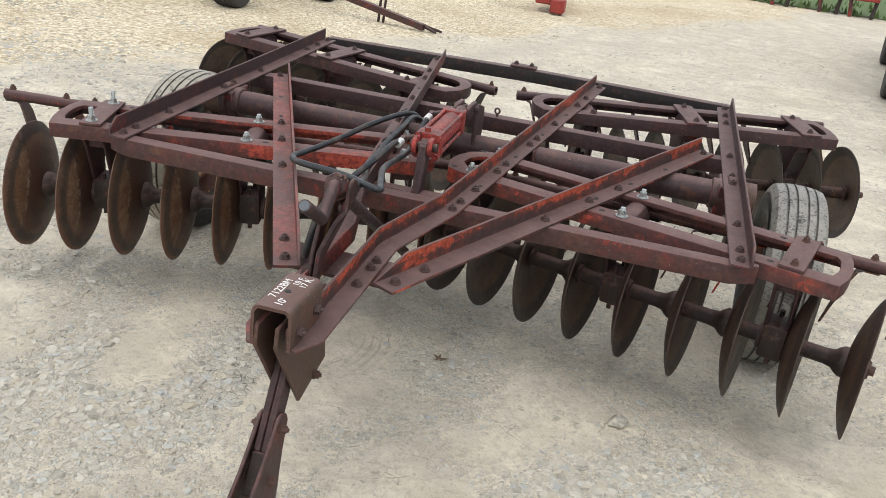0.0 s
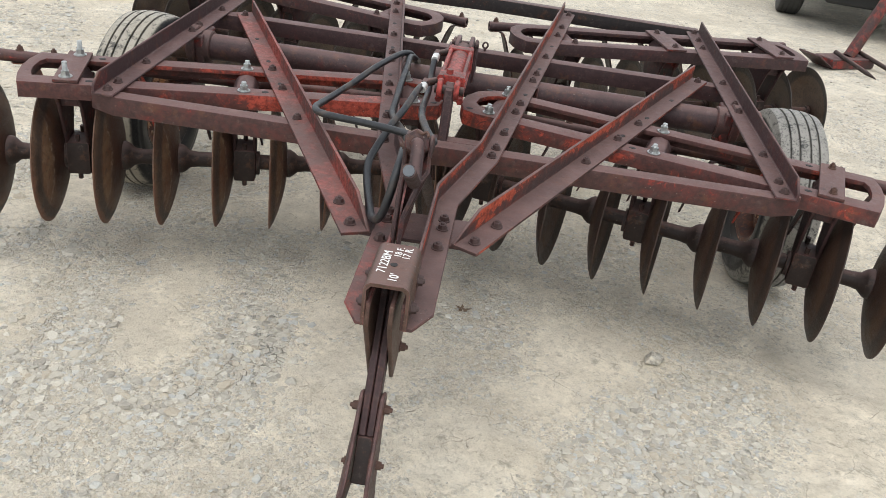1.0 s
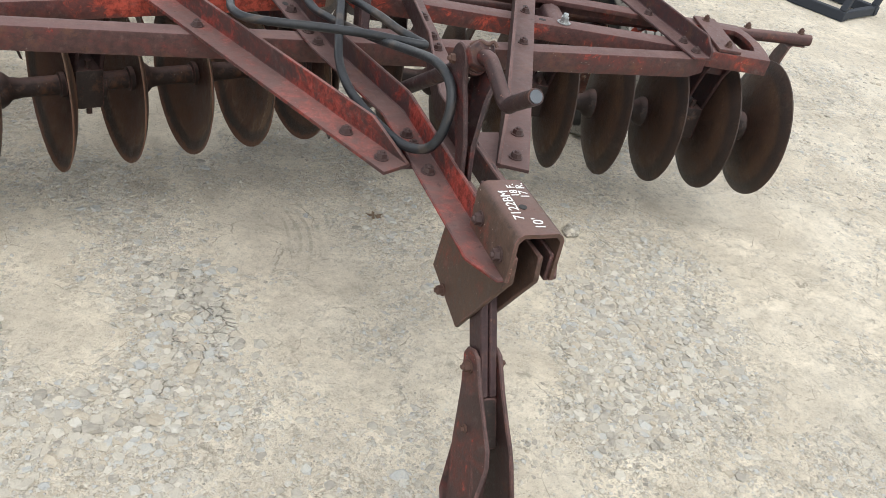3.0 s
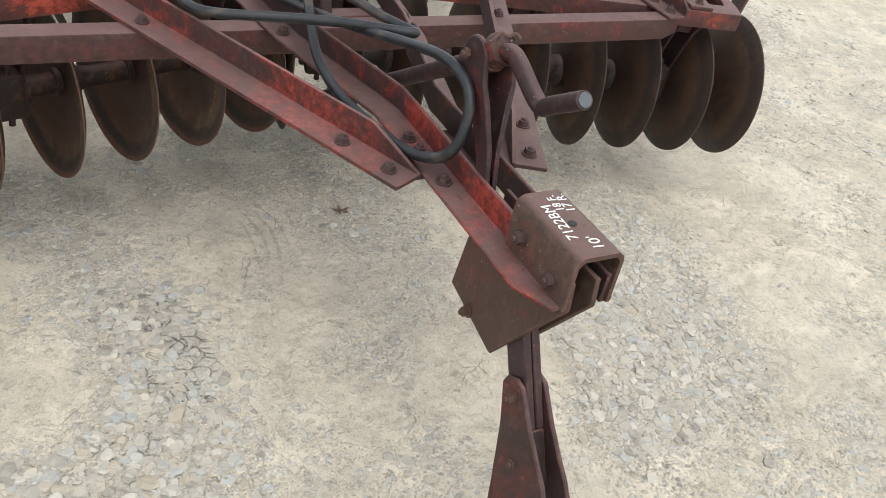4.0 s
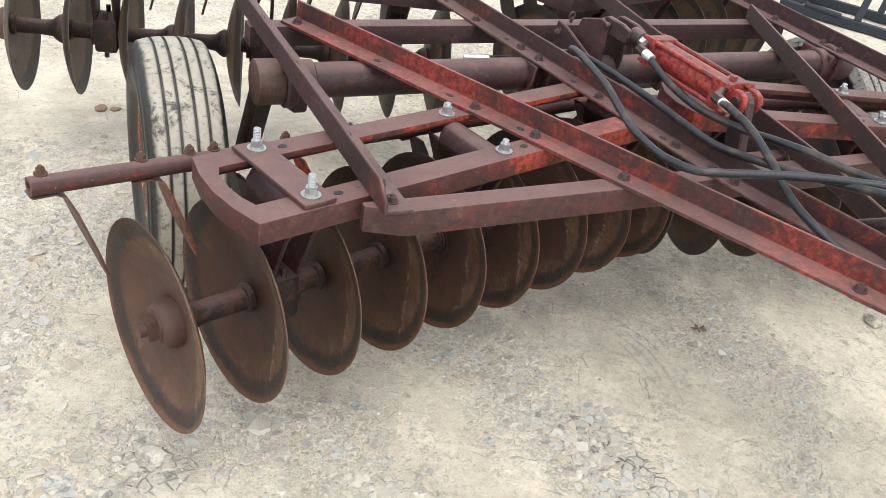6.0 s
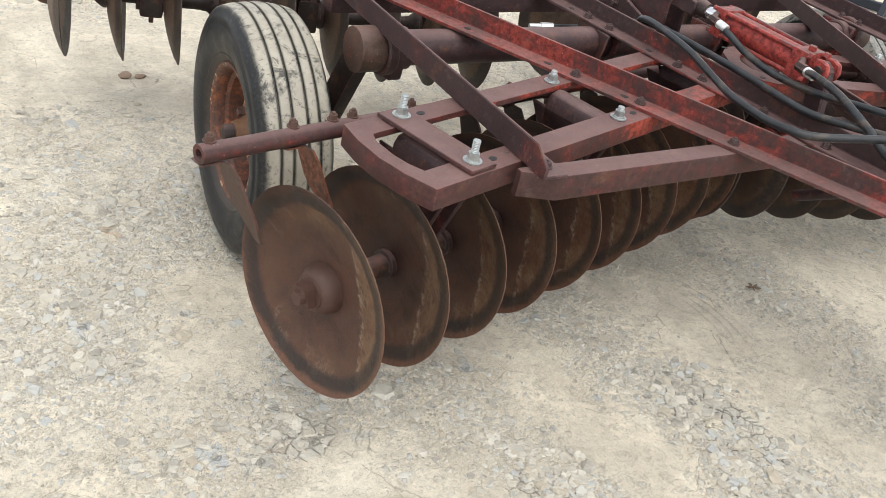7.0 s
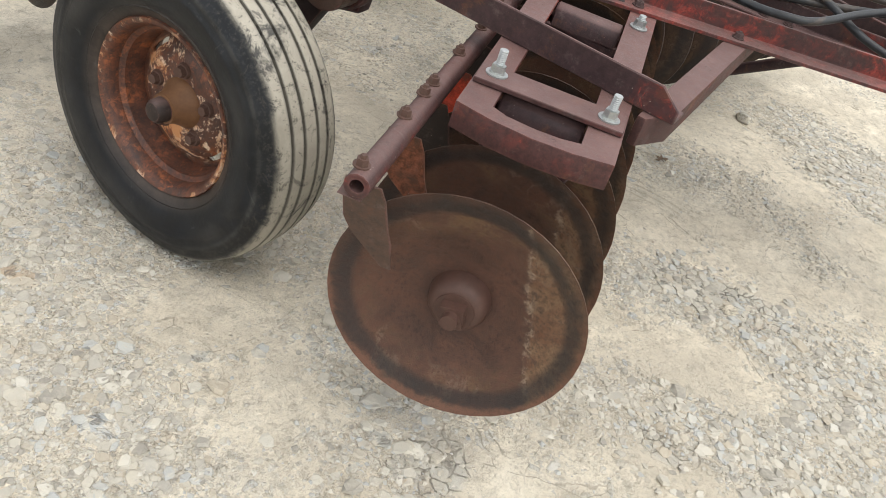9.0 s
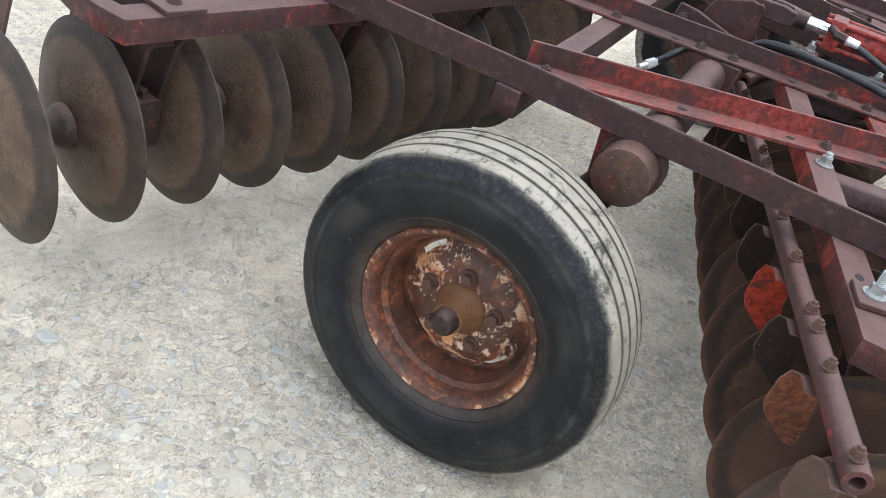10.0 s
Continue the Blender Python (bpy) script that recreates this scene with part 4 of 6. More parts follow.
def angle_iron(path, width, flange, side, nose=0.0, tail=0.0, narrow=0.0, narrow_nose=False):
    """An L bar along path, which is its upright flange's line; side +1 lays the foot to the path's left, -1 to its right."""
    bm = bmesh.new()
    t = 0.009
    pts = [Vector(p) for p in path]
    if nose:
        d = (pts[1] - pts[0]).normalized()
        pts.insert(1, pts[0] + d * nose)
    if narrow:
        d = (pts[1] - pts[0]).normalized()
        pts.insert(1, pts[0] + d * narrow)
    if tail:
        d = (pts[-2] - pts[-1]).normalized()
        pts.insert(len(pts) - 1, pts[-1] + d * tail)
    rings = []
    for i, p in enumerate(pts):
        a = (p - pts[i - 1]).normalized() if i else (pts[1] - p).normalized()
        b = (pts[i + 1] - p).normalized() if i + 1 < len(pts) else a
        d = (a + b).normalized()
        n = Vector((-d.y, d.x)) * side
        n = n / max(0.5, n.dot(Vector((-a.y, a.x)) * side))
        up = flange
        if (nose and i == 0) or (tail and i == len(pts) - 1):
            up = flange * (0.45 if not narrow_nose else 0.16)
        wide = width * 0.42 if narrow and i == 0 else width
        prof = [(0, 0), (wide, 0), (wide, t), (t, t), (t, up), (0, up)]
        rings.append([bm.verts.new((p.x + n.x * q, p.y + n.y * q, TOP + 0.001 + z)) for q, z in prof])
    for u, v in zip(rings, rings[1:]):
        for k in range(6):
            j = (k + 1) % 6
            bm.faces.new((u[k], u[j], v[j], v[k]))
    for r in (rings[0], rings[-1]):
        bm.faces.new(r)
    soften(bm, 0.0025)
    return bm


ON = TOP + 0.010  # top of a brace's foot
for s in (-1, 1):
    outer = part("outer_brace", angle_iron([(1.174 * s, 0.985), (1.154 * s, 3.04)], 0.072, 0.068, s, 0.05), MAROON, harrow, "dark maroon angle-iron brace")
    for y in (1.03, 1.11, 1.345, 1.8, 1.885, 2.165, 2.72, 2.86, 3.01):
        bolt(outer, s * (1.138 - 0.01 * (y - 1)), y, ON)
    front = part("front_brace", angle_iron([(0.108 * s, 0.335), (0.99 * s, 2.2)], 0.078, 0.064, -s, 0.13, narrow_nose=True), ORANGE if s > 0 else BRACERED, harrow, "chipped orange-red diagonal angle-iron brace")
    for y in (0.36, 0.472, 1.03, 1.285, 1.475, 2.14):
        bolt(front, s * (0.168 + 0.4745 * (y - 0.36)), y, ON)
    inner = part("inner_brace", angle_iron([(0.036 * s, -0.085), (0.036 * s, 0.578), (0.132 * s, 0.94), (0.423 * s, 3.05)], 0.068, 0.064, -s, 0.0, 0.0, 0.075), ORANGE if s > 0 else DARKBRACE, harrow, "worn red bent angle-iron brace running from hitch to rear")
    for y in (0.30, 0.41, 0.46):
        bolt(inner, s * 0.076, y, ON)
    for y in (0.955, 1.03, 1.17, 1.40, 1.50, 1.80, 1.90, 2.165, 2.56, 2.72, 3.0):
        bolt(inner, s * (0.176 + 0.1375 * (y - 0.955)), y, ON)
    bolt(rear_lug, 0.045 * s, 3.22, 0.722)


# black discs laid on the steel in place of the dark inside bolt holes
def hole_disc_mesh():
    bm = bmesh.new()
    cyl(bm, (0, 0, 0), (0, 0, 0.0012), 0.0085, seg=12)
    for v in bm.verts:
        v.co.y *= 1.5
    return mesh_of("bolt_hole", bm, BLACKPLASTIC)


HOLE_DISC = hole_disc_mesh()
for s in (-1, 1):
    for y in (1.33, 1.56, 1.82):
        part("bolt_hole", HOLE_DISC, None, harrow, "", Matrix.Translation((s * (0.168 + 0.4745 * (y - 0.36)), y, ON)) @ Matrix.Rotation(radians(-25 * s), 4, "Z"))
    for y in (1.22, 1.62, 1.98, 2.36):
        part("bolt_hole", HOLE_DISC, None, harrow, "", Matrix.Translation((s * (0.176 + 0.1375 * (y - 0.955)), y, ON)) @ Matrix.Rotation(radians(-8 * s), 4, "Z"))

# ---- gangs ----
DISC_R = 0.259


def disc_mesh(name, radius, dish, material):
    bm = bmesh.new()
    k = 9
    face = [(dish * (1 - (i / k) ** 2), radius * i / k) for i in range(k + 1)]
    back = [(x + 0.007, r) for x, r in face[::-1]]
    back[0] = (0.004, radius - 0.0005)
    revolve(bm, face + back, 44)
    me = mesh_of(name, bm, material)
    return me


FRONT_DISC, REAR_DISC = disc_mesh("disc", DISC_R, 0.058, DISC), disc_mesh("disc", 0.245, 0.056, REARDISC)
FRONT_DARK = disc_mesh("disc", DISC_R, 0.058, DARKDISC)


def spool_mesh():
    bm = bmesh.new()
    revolve(bm, [(0.0, 0.0), (0.0, 0.055), (0.012, 0.055), (0.026, 0.047), (0.042, 0.033), (0.07, 0.029), (0.160, 0.029), (0.170, 0.030), (0.174, 0.038), (0.188, 0.038), (0.188, 0.0)], 20)
    return mesh_of("spool", bm, DARK)


def nut_mesh():
    bm = bmesh.new()
    revolve(bm, [(0.0, 0.0), (0.0, 0.064), (-0.026, 0.060), (-0.041, 0.051), (-0.046, 0.042), (-0.047, 0.0)], 24)
    cyl(bm, (-0.046, 0, 0), (-0.050, 0, 0), 0.041, 0.040, 20)
    cyl(bm, (-0.049, 0, 0), (-0.072, 0, 0), 0.034, 0.032, 4, 0.6)
    cyl(bm, (-0.072, 0.0, 0), (-0.088, 0.0, 0), 0.018, 0.017, 12)
    return mesh_of("axle_nut", bm, NUTRUST)


def bearing_mesh():
    bm = bmesh.new()
    box(bm, -0.042, 0.042, -0.062, 0.062, -0.055, 0.075)
    soften(bm, 0.014, 2)
    cyl(bm, (-0.055, 0, 0), (0.055, 0, 0), 0.046, seg=18)
    for y in (-0.045, 0.045):
        cyl(bm, (0, y, -0.075), (0, y, 0.1), 0.009, seg=8)
    return mesh_of("bearing", bm, DARK)


SPOOL, NUT, BEARING = spool_mesh(), nut_mesh(), bearing_mesh()


def gang(side, rear):
    """One gang of nine discs; side -1 on the negative x side. s runs inwards along it, n to the rear, h up."""
    a = radians(-16.2 if rear else 14.5)
    u, n = Vector((math.cos(a), math.sin(a), 0)), Vector((-math.sin(a), math.cos(a), 0))
    o = Vector((-1.655, 2.82, 0)) + 0.039 * n if rear else Vector((-1.311, 1.083, 0))
    flip = Matrix.Diagonal((-side, 1, 1, 1))
    g = flip @ Matrix(((u.x, n.x, 0, o.x), (u.y, n.y, 0, o.y), (0, 0, 1, 0), (0, 0, 0, 1)))

    def place(bm):
        bm.transform(g)
        return bm

    def spot(s, q, h):
        return g @ Vector((s, q, h))

    def facing(s, q, h, outward):
        d = g.to_3x3() @ Vector((-1 if outward else 1, 0, 0))
        return Matrix.Translation(spot(s, q, h)) @ Matrix.Rotation(math.atan2(-d.y, -d.x), 4, "Z")

    # frame of two bars with bowed ends
    outer = [(-0.15, -0.039), (0.3, -0.039), (0.8, -0.039), (1.25, -0.039), (1.30, -0.025), (1.335, 0.05), (1.34, 0.13), (1.32, 0.20), (1.275, 0.252), (1.21, 0.278), (0.8, 0.278), (0.3, 0.278), (-0.145, 0.278), (-0.166, 0.2), (-0.174, 0.12), (-0.168, 0.04)]
    inner = [(-0.118, 0.032), (0.3, 0.032), (0.8, 0.032), (1.22, 0.032), (1.25, 0.038), (1.285, 0.075), (1.288, 0.13), (1.27, 0.17), (1.235, 0.203), (1.19, 0.212), (0.8, 0.212), (0.3, 0.212), (-0.112, 0.212), (-0.128, 0.18), (-0.134, 0.12), (-0.13, 0.07)]
    if rear:
        outer = [(x + 0.13 if x < 0 else x, y) for x, y in outer]
        inner = [(x + 0.13 if x < 0 else x, y) for x, y in inner]
        outer, inner = [[(x + 0.16 if x > 1.0 else x, y) for x, y in loop] for loop in (outer, inner)]
    # an angle section: a top plate with a skirt down its outer edge
    middle = Vector((0.6, 0.12))
    skirt = [tuple(Vector(p) + (Vector((0, 0.012 if p[1] < 0.12 else -0.012)) if -0.1 < p[0] < 1.2 or abs(p[1] - 0.12) > 0.15 else (middle - Vector(p)).normalized() * 0.014)) for p in outer]
    bm = bmesh.new()
    loops = [[bm.verts.new((x, y, z)) for x, y in loop] for loop, z in ((outer, 0.654), (outer, TOP), (inner, TOP), (inner, TOP - 0.016), (skirt, TOP - 0.016), (skirt, 0.654))]
    for lo, hi in zip(loops, loops[1:] + loops[:1]):
        for k in range(len(outer)):
            e = (k + 1) % len(outer)
            bm.faces.new((lo[k], lo[e], hi[e], hi[k]))
    soften(bm, 0.004, 2)
    name = "rear_gang" if rear else "front_gang"
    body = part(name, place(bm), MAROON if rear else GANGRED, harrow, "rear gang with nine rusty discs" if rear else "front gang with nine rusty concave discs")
    for k, s in enumerate((0.115, 0.695, 1.21) if rear else (0.0, 0.598, 1.21)):
        kind = "hex" if rear else ("zinc_long" if k == 0 else "zinc")
        if k == 0 or (rear and k == 1):
            bm = bmesh.new()
            prism(bm, [(-0.042, -0.036), (0.042, -0.036), (0.042, 0.274), (-0.042, 0.274)] if not rear else [(-0.05, -0.045), (0.05, -0.045), (0.05, 0.284), (-0.05, 0.284)], TOP + 0.002, TOP + 0.013, lambda p, q, d: (s + p + 0.05 * (0.12 - q) * 0.6, q, d))
            soften(bm, 0.002)
            part("tie_plate", place(bm), MAROON if rear else BEAMRED, body)
        for q in (0.0, 0.238):
            p = spot(s, q, TOP + (0.013 if k == 0 or (rear and k == 1) else 0.001))
            bolt(body, p.x, p.y, p.z, "rust" if (not rear and side > 0 and k == 0) else kind)
        # hanger: arched strap with tapering cheeks down to the bearing
        bm = bmesh.new()
        for c in (-0.043, 0.031):
            prism(bm, [(-0.02, 0.655), (0.26, 0.655), (0.225, 0.60), (0.175, 0.42), (0.085, 0.42), (0.02, 0.60)], c, c + 0.012, lambda p, q, d: (s + d, p, q))
        prism(bm, [(-0.043, 0.6), (-0.043, 0.67), (-0.03, 0.692), (0.0, 0.70), (0.03, 0.692), (0.043, 0.67), (0.043, 0.6)], 0.034, 0.210, lambda p, q, d: (s + p, d, q))
        soften(bm, 0.004)
        part("hanger", place(bm), MAROON, body)
        hub = spot(s, 0.132, 0.372)
        part("bearing", BEARING, None, body, "", Matrix.Translation(hub) @ Matrix.Rotation(math.atan2(u.y, -side * u.x), 4, "Z"))
        if not rear:
            for c, q in ((s + 0.075, 0.0), (s + 0.075, 0.245)):
                p = spot(c, q, TOP)
                part("bolt_hole", HOLE_DISC, None, body, "", Matrix.Translation(p) @ Matrix.Rotation(math.atan2(u.y, -side * u.x) + radians(90), 4, "Z"))
    # discs on their shaft
    s0, ds = (-0.183, 0.2015) if rear else (-0.317 if side < 0 else -0.305, 0.2024)
    nc, hc = (0.145, 0.372) if rear else (0.132, 0.376)
    spin = random.Random(5 + 2 * side + (7 if rear else 0))
    for k in range(9):
        m = facing(s0 + ds * k, nc, hc, not rear)
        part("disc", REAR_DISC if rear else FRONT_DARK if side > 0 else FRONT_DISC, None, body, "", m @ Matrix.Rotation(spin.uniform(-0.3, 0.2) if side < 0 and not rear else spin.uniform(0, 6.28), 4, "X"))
        if k < 8:
            c = s0 + ds * k + (0.062 if not rear else -0.062 + ds)
            part("spool", SPOOL, None, body, "", facing(c, nc, hc, not rear) if not rear else facing(c, nc, hc, False))
    end = facing(s0 + 0.055, nc, hc, True) if not rear else facing(s0 - 0.058, nc, hc, True)
    part("axle_nut", NUT, None, body, "", end)
    # scrapers on a pipe behind the bars
    bm = bmesh.new()
    p0, p1 = (-0.49, 1.40) if not rear else (-0.1, 1.555)
    outer_r, k8 = 0.0225, 12
    drop = 0.0 if rear else 0.055
    level = 0.672 if rear else 0.681
    loops = [[bm.verts.new((x, 0.337 + r * math.cos(2 * math.pi * i / k8 + 0.3), level - drop * (x - p0) + r * math.sin(2 * math.pi * i / k8 + 0.3))) for i in range(k8)] for x, r in ((p0 + 0.06, 0.0125), (p0, 0.0125), (p0, outer_r), (p1, outer_r), (p1, 0.0125), (p1 - 0.06, 0.0125))]
    for v, w in zip(loops, loops[1:]):
        for i in range(k8):
            bm.faces.new((v[i], v[(i + 1) % k8], w[(i + 1) % k8], w[i]))
    bm.faces.new(loops[0])
    bm.faces.new(loops[-1])
    pipe = part("scraper_pipe", place(bm), MAROON if rear else BEAMRED, body, "dull red scraper pipe with bolted scrapers")
    for k in range(9):
        c = s0 + ds * k + (-0.143 if not rear else 0.143)
        if rear and c > p1 - 0.01:
            c = p1 - 0.035
        if not rear and k == 1:
            c += 0.02
        if c > p1 or c < p0:
            continue
        e = 1 if not rear else -1
        lift = level - 0.698 - drop * (c - p0)
        bm = bmesh.new()
        prev = None
        for cs, cn, ch, lo, hi in ((-0.028, 0.345, 0.674, 0.02, 0.02), (0.02, 0.345, 0.674, 0.022, 0.022), (0.040, 0.345, 0.666, 0.034, 0.03), (0.055, 0.342, 0.632, 0.042, 0.038), (0.078, 0.330, 0.560, 0.044, 0.042), (0.088, 0.320, 0.528, 0.044, 0.036), (0.106, 0.302, 0.462, 0.034, -0.014)):
            row = [bm.verts.new((c + e * cs + q * 0.004, cn - lo, ch + lift - q * 0.002)) for q in (-1, 1)] + [bm.verts.new((c + e * cs + q * 0.004, cn + hi, ch + lift - q * 0.002)) for q in (1, -1)]
            if prev:
                for i in range(4):
                    j = (i + 1) % 4
                    bm.faces.new((prev[i], prev[j], row[j], row[i]))
            else:
                bm.faces.new(row)
            prev = row
        bm.faces.new(prev[::-1])
        red = not rear and k in (1, 3)
        part("scraper", place(bm), BLADERED if red and k == 3 else BLADERUST if red else DARK if k % 3 else RUSTY, body, ("red scraper blade" if k == 3 else "orange rusted scraper blade") if red else "")
        if not rear or c > p1 - 0.1:
            p = spot(c, 0.345, 0.72 + lift)
            bolt(body, p.x, p.y, p.z, "rust")
    if not rear:
        for c in ((-0.118, 0.66, 1.24) if side < 0 else (0.66,)):
            p = spot(c, 0.345, 0.022 + level - drop * (c - p0))
            bolt(body, p.x, p.y, p.z, "rust")


for side in (-1, 1):
    for rear in (False, True):
        gang(side, rear)

# ---- axle tube, arms and wheels ----
bm = bmesh.new()
TY, TH = 1.845, 0.652
cyl(bm, (-1.12, TY, TH), (1.12, TY, TH), 0.054, seg=28)
axle = part("axle_tube", bm, MAROON, harrow, "dull maroon rock-shaft tube")
for s in (-1, 1):
    bm = bmesh.new()
    cyl(bm, (s * 1.055, TY, TH), (s * 1.115, TY, TH), 0.064, seg=24)
    cyl(bm, (s * 1.115, TY, TH), (s * 1.15, TY, TH), 0.08, seg=24)
    soften(bm, 0.005)
    part("collar", bm, SCUFFED, axle, "orange-red collar")
    bm = bmesh.new()
    cyl(bm, (s * 1.15, TY, TH), (s * 1.232, TY, TH), 0.068, seg=28)
    soften(bm, 0.006, 2)
    part("tube_end", bm, RUSTY, axle)
    bm = bmesh.new()
    for c in (-0.03, 0.03):
        prism(bm, [(TY - 0.085, 0.709), (TY + 0.085, 0.709), (TY + 0.072, 0.62), (TY + 0.045, 0.585), (TY - 0.045, 0.585), (TY - 0.072, 0.62)], c - 0.006, c + 0.006, lambda p, q, d: (s * 0.285 + d, p, q))
    soften(bm, 0.004)
    part("saddle", bm, SCUFFED, axle, "orange-red saddle bracket")
    bm = bmesh.new()
    prism(bm, [(TY - 0.07, 0.709), (TY + 0.10, 0.709), (TY + 0.09, 0.57), (TY + 0.03, 0.55), (TY - 0.05, 0.57)], 0.0, 0.045, lambda p, q, d: (s * (1.08 + d), p, q))
    soften(bm, 0.006)
    part("end_bracket", bm, WORN, axle)
    # trailing arm and spindle
    bm = bmesh.new()
    prism(bm, [(TY - 0.055, TH + 0.02), (TY + 0.03, TH + 0.055), (2.075, 0.33), (2.06, 0.28), (1.995, 0.285)], 1.175, 1.222, lambda p, q, d: (s * d, p, q))
    soften(bm, 0.008, 2)
    arm = part("wheel_arm", bm, DARK, harrow)
    bm = bmesh.new()
    cyl(bm, (s * 1.2, 2.030, 0.296), (s * 1.44, 2.030, 0.296), 0.032, seg=16)
    part("spindle", bm, DARK, arm)


def tyre_profile():
    half = [(0.070, 0.208), (0.086, 0.220), (0.093, 0.232), (0.102, 0.244), (0.101, 0.2475), (0.108, 0.260), (0.117, 0.29), (0.1185, 0.315), (0.1175, 0.325), (0.1150, 0.328), (0.1145, 0.342), (0.111, 0.356), (0.1085, 0.358), (0.105, 0.371), (0.095, 0.385)]
    tread = []
    edges = [-0.095, -0.061, -0.055, -0.025, -0.019, 0.019, 0.025, 0.055, 0.061, 0.095]
    for i, x in enumerate(edges):
        top = 0.398 - 0.011 * (x / 0.095) ** 2
        if 0 < i < 9:
            if i % 2:
                tread += [(x - 0.001, top), (x, top - 0.010)]
            else:
                tread += [(x, top - 0.010), (x + 0.001, top)]
    return [(-x, q) for x, q in half] + tread + half[::-1]


def wheel(s):
    """A road wheel; local -x faces outwards."""
    m = Matrix.Translation((s * 1.422, 2.030, 0.296) if s < 0 else (1.432, 2.012, 0.284)) @ Matrix.Rotation(math.pi if s > 0 else radians(-3.5), 4, "Z")
    bm = bmesh.new()
    seg = 40
    # rim barrel with flanges, outer lip to inner lip and back
    revolve(bm, [(-0.084, 0.222), (-0.092, 0.218), (-0.088, 0.207), (-0.074, 0.197), (-0.050, 0.193), (-0.040, 0.182), (-0.012, 0.178), (0.005, 0.172), (0.03, 0.172), (0.06, 0.184), (0.08, 0.196), (0.084, 0.217), (0.076, 0.222), (0.05, 0.206), (-0.05, 0.206), (-0.074, 0.222)], seg, True)
    rim = part("wheel", bm, RIM, harrow, "rusty road wheel with flaking white and orange paint", m)
    # dished centre with four hand slots
    bm = bmesh.new()
    radii = [(0.055, -0.021), (0.085, -0.022), (0.112, -0.019), (0.132, -0.010), (0.146, 0.001), (0.158, 0.008), (0.174, 0.013)]
    grid = [[[bm.verts.new((x + d, r * math.cos(2 * math.pi * i / seg), r * math.sin(2 * math.pi * i / seg))) for i in range(seg)] for r, x in radii] for d in (0, 0.006)]
    for layer in grid:
        for q in range(len(radii) - 1):
            for i in range(seg):
                if q == 4 and i % 10 in (3, 4, 5):
                    continue
                j = (i + 1) % seg
                bm.faces.new((layer[q][i], layer[q][j], layer[q + 1][j], layer[q + 1][i]))
    part("wheel_centre", bm, RIM, rim)
    bm = bmesh.new()
    revolve(bm, [(-0.006, 0.0), (-0.006, 0.066), (-0.022, 0.064), (-0.032, 0.056), (-0.054, 0.043), (-0.078, 0.037), (-0.078, 0.0)], 28)
    part("hub", bm, HUB, rim, "ochre greasy hub")
    bm = bmesh.new()
    revolve(bm, [(-0.078, 0.0), (-0.078, 0.031), (-0.102, 0.030), (-0.111, 0.023), (-0.114, 0.011), (-0.115, 0.0)], 20)
    part("hub_cap", bm, DARK, rim)
    for i in range(5):
        a = 2 * math.pi * i / 5 + 0.3
        c = Vector((-0.021, 0.090 * math.cos(a), 0.088 * math.sin(a)))
        bm = bmesh.new()
        cyl(bm, c, c + Vector((-0.008, 0, 0)), 0.021, 0.018, 16)
        cyl(bm, c + Vector((-0.008, 0, 0)), c + Vector((-0.020, 0, 0)), 0.015, 0.013, 6)
        part("wheel_nut", bm, RUSTBOLT, rim)
    bm = bmesh.new()
    prof = tyre_profile()
    revolve(bm, prof, 72)
    for v in bm.verts:  # pressed flat where it stands
        low = -0.388
        if v.co.z < low:
            v.co.x *= 1.0 + 0.8 * (low - v.co.z)
            v.co.z = low + (v.co.z - low) * 0.25
    part("tyre", bm, TYRE if s < 0 else TYREGREY, rim, "black ribbed implement tyre with dried clay on its tread" if s < 0 else "grey ribbed implement tyre")


wheel(-1)
wheel(1)

# ---- hitch ----
def side_plate(name, outline, x0, x1, material, parent, label="", width=0.003):
    bm = bmesh.new()
    prism(bm, outline, x0, x1, lambda p, q, d: true(d, p, q))
    soften(bm, width)
    return part(name, bm, material, parent, label)


bm = bmesh.new()
shell = [(-0.052, 0.668), (-0.052, 0.758), (-0.047, 0.770), (-0.036, 0.777), (0.036, 0.777), (0.047, 0.770), (0.052, 0.758), (0.052, 0.668), (0.044, 0.668), (0.044, 0.757), (0.035, 0.768), (-0.035, 0.768), (-0.044, 0.757), (-0.044, 0.668)]
prism(bm, shell, -0.092, 0.10, lambda p, q, d: true(p, d, q + 0.03 * d))
hitch = part("hitch_box", bm, RUSTY, harrow, "dark brown folded steel hitch bracket with white marker writing")
# black disc on the uncut plate gives the hole its darkness
bm = bmesh.new()
cyl(bm, true(0, 0.0, 0.7772), true(0, 0.0, 0.7785), 0.0085, seg=14)
part("pin_hole", bm, BLACKPLASTIC, hitch)
for x in (-1, 1):
    for y, z in ((-0.045, 0.70), (0.06, 0.715)):
        p = true(x * 0.052, y, z)
        bolt(hitch, p.x, p.y, p.z, "hex", (x, 0, 0))
    side_plate("clevis_plate", [(-0.088, 0.72), (-0.095, 0.665), (0.07, 0.424), (0.245, 0.472), (0.225, 0.60), (0.2, 0.668), (0.1, 0.72)], -0.012 + x * 0.0215, -0.012 + x * 0.0325, RUSTY, harrow, "rust-brown steel clevis plate")
    p = true(-0.012 + x * 0.0325, 0.165, 0.458)
    bolt(hitch, p.x, p.y, p.z, "rust", (x, 0, 0))


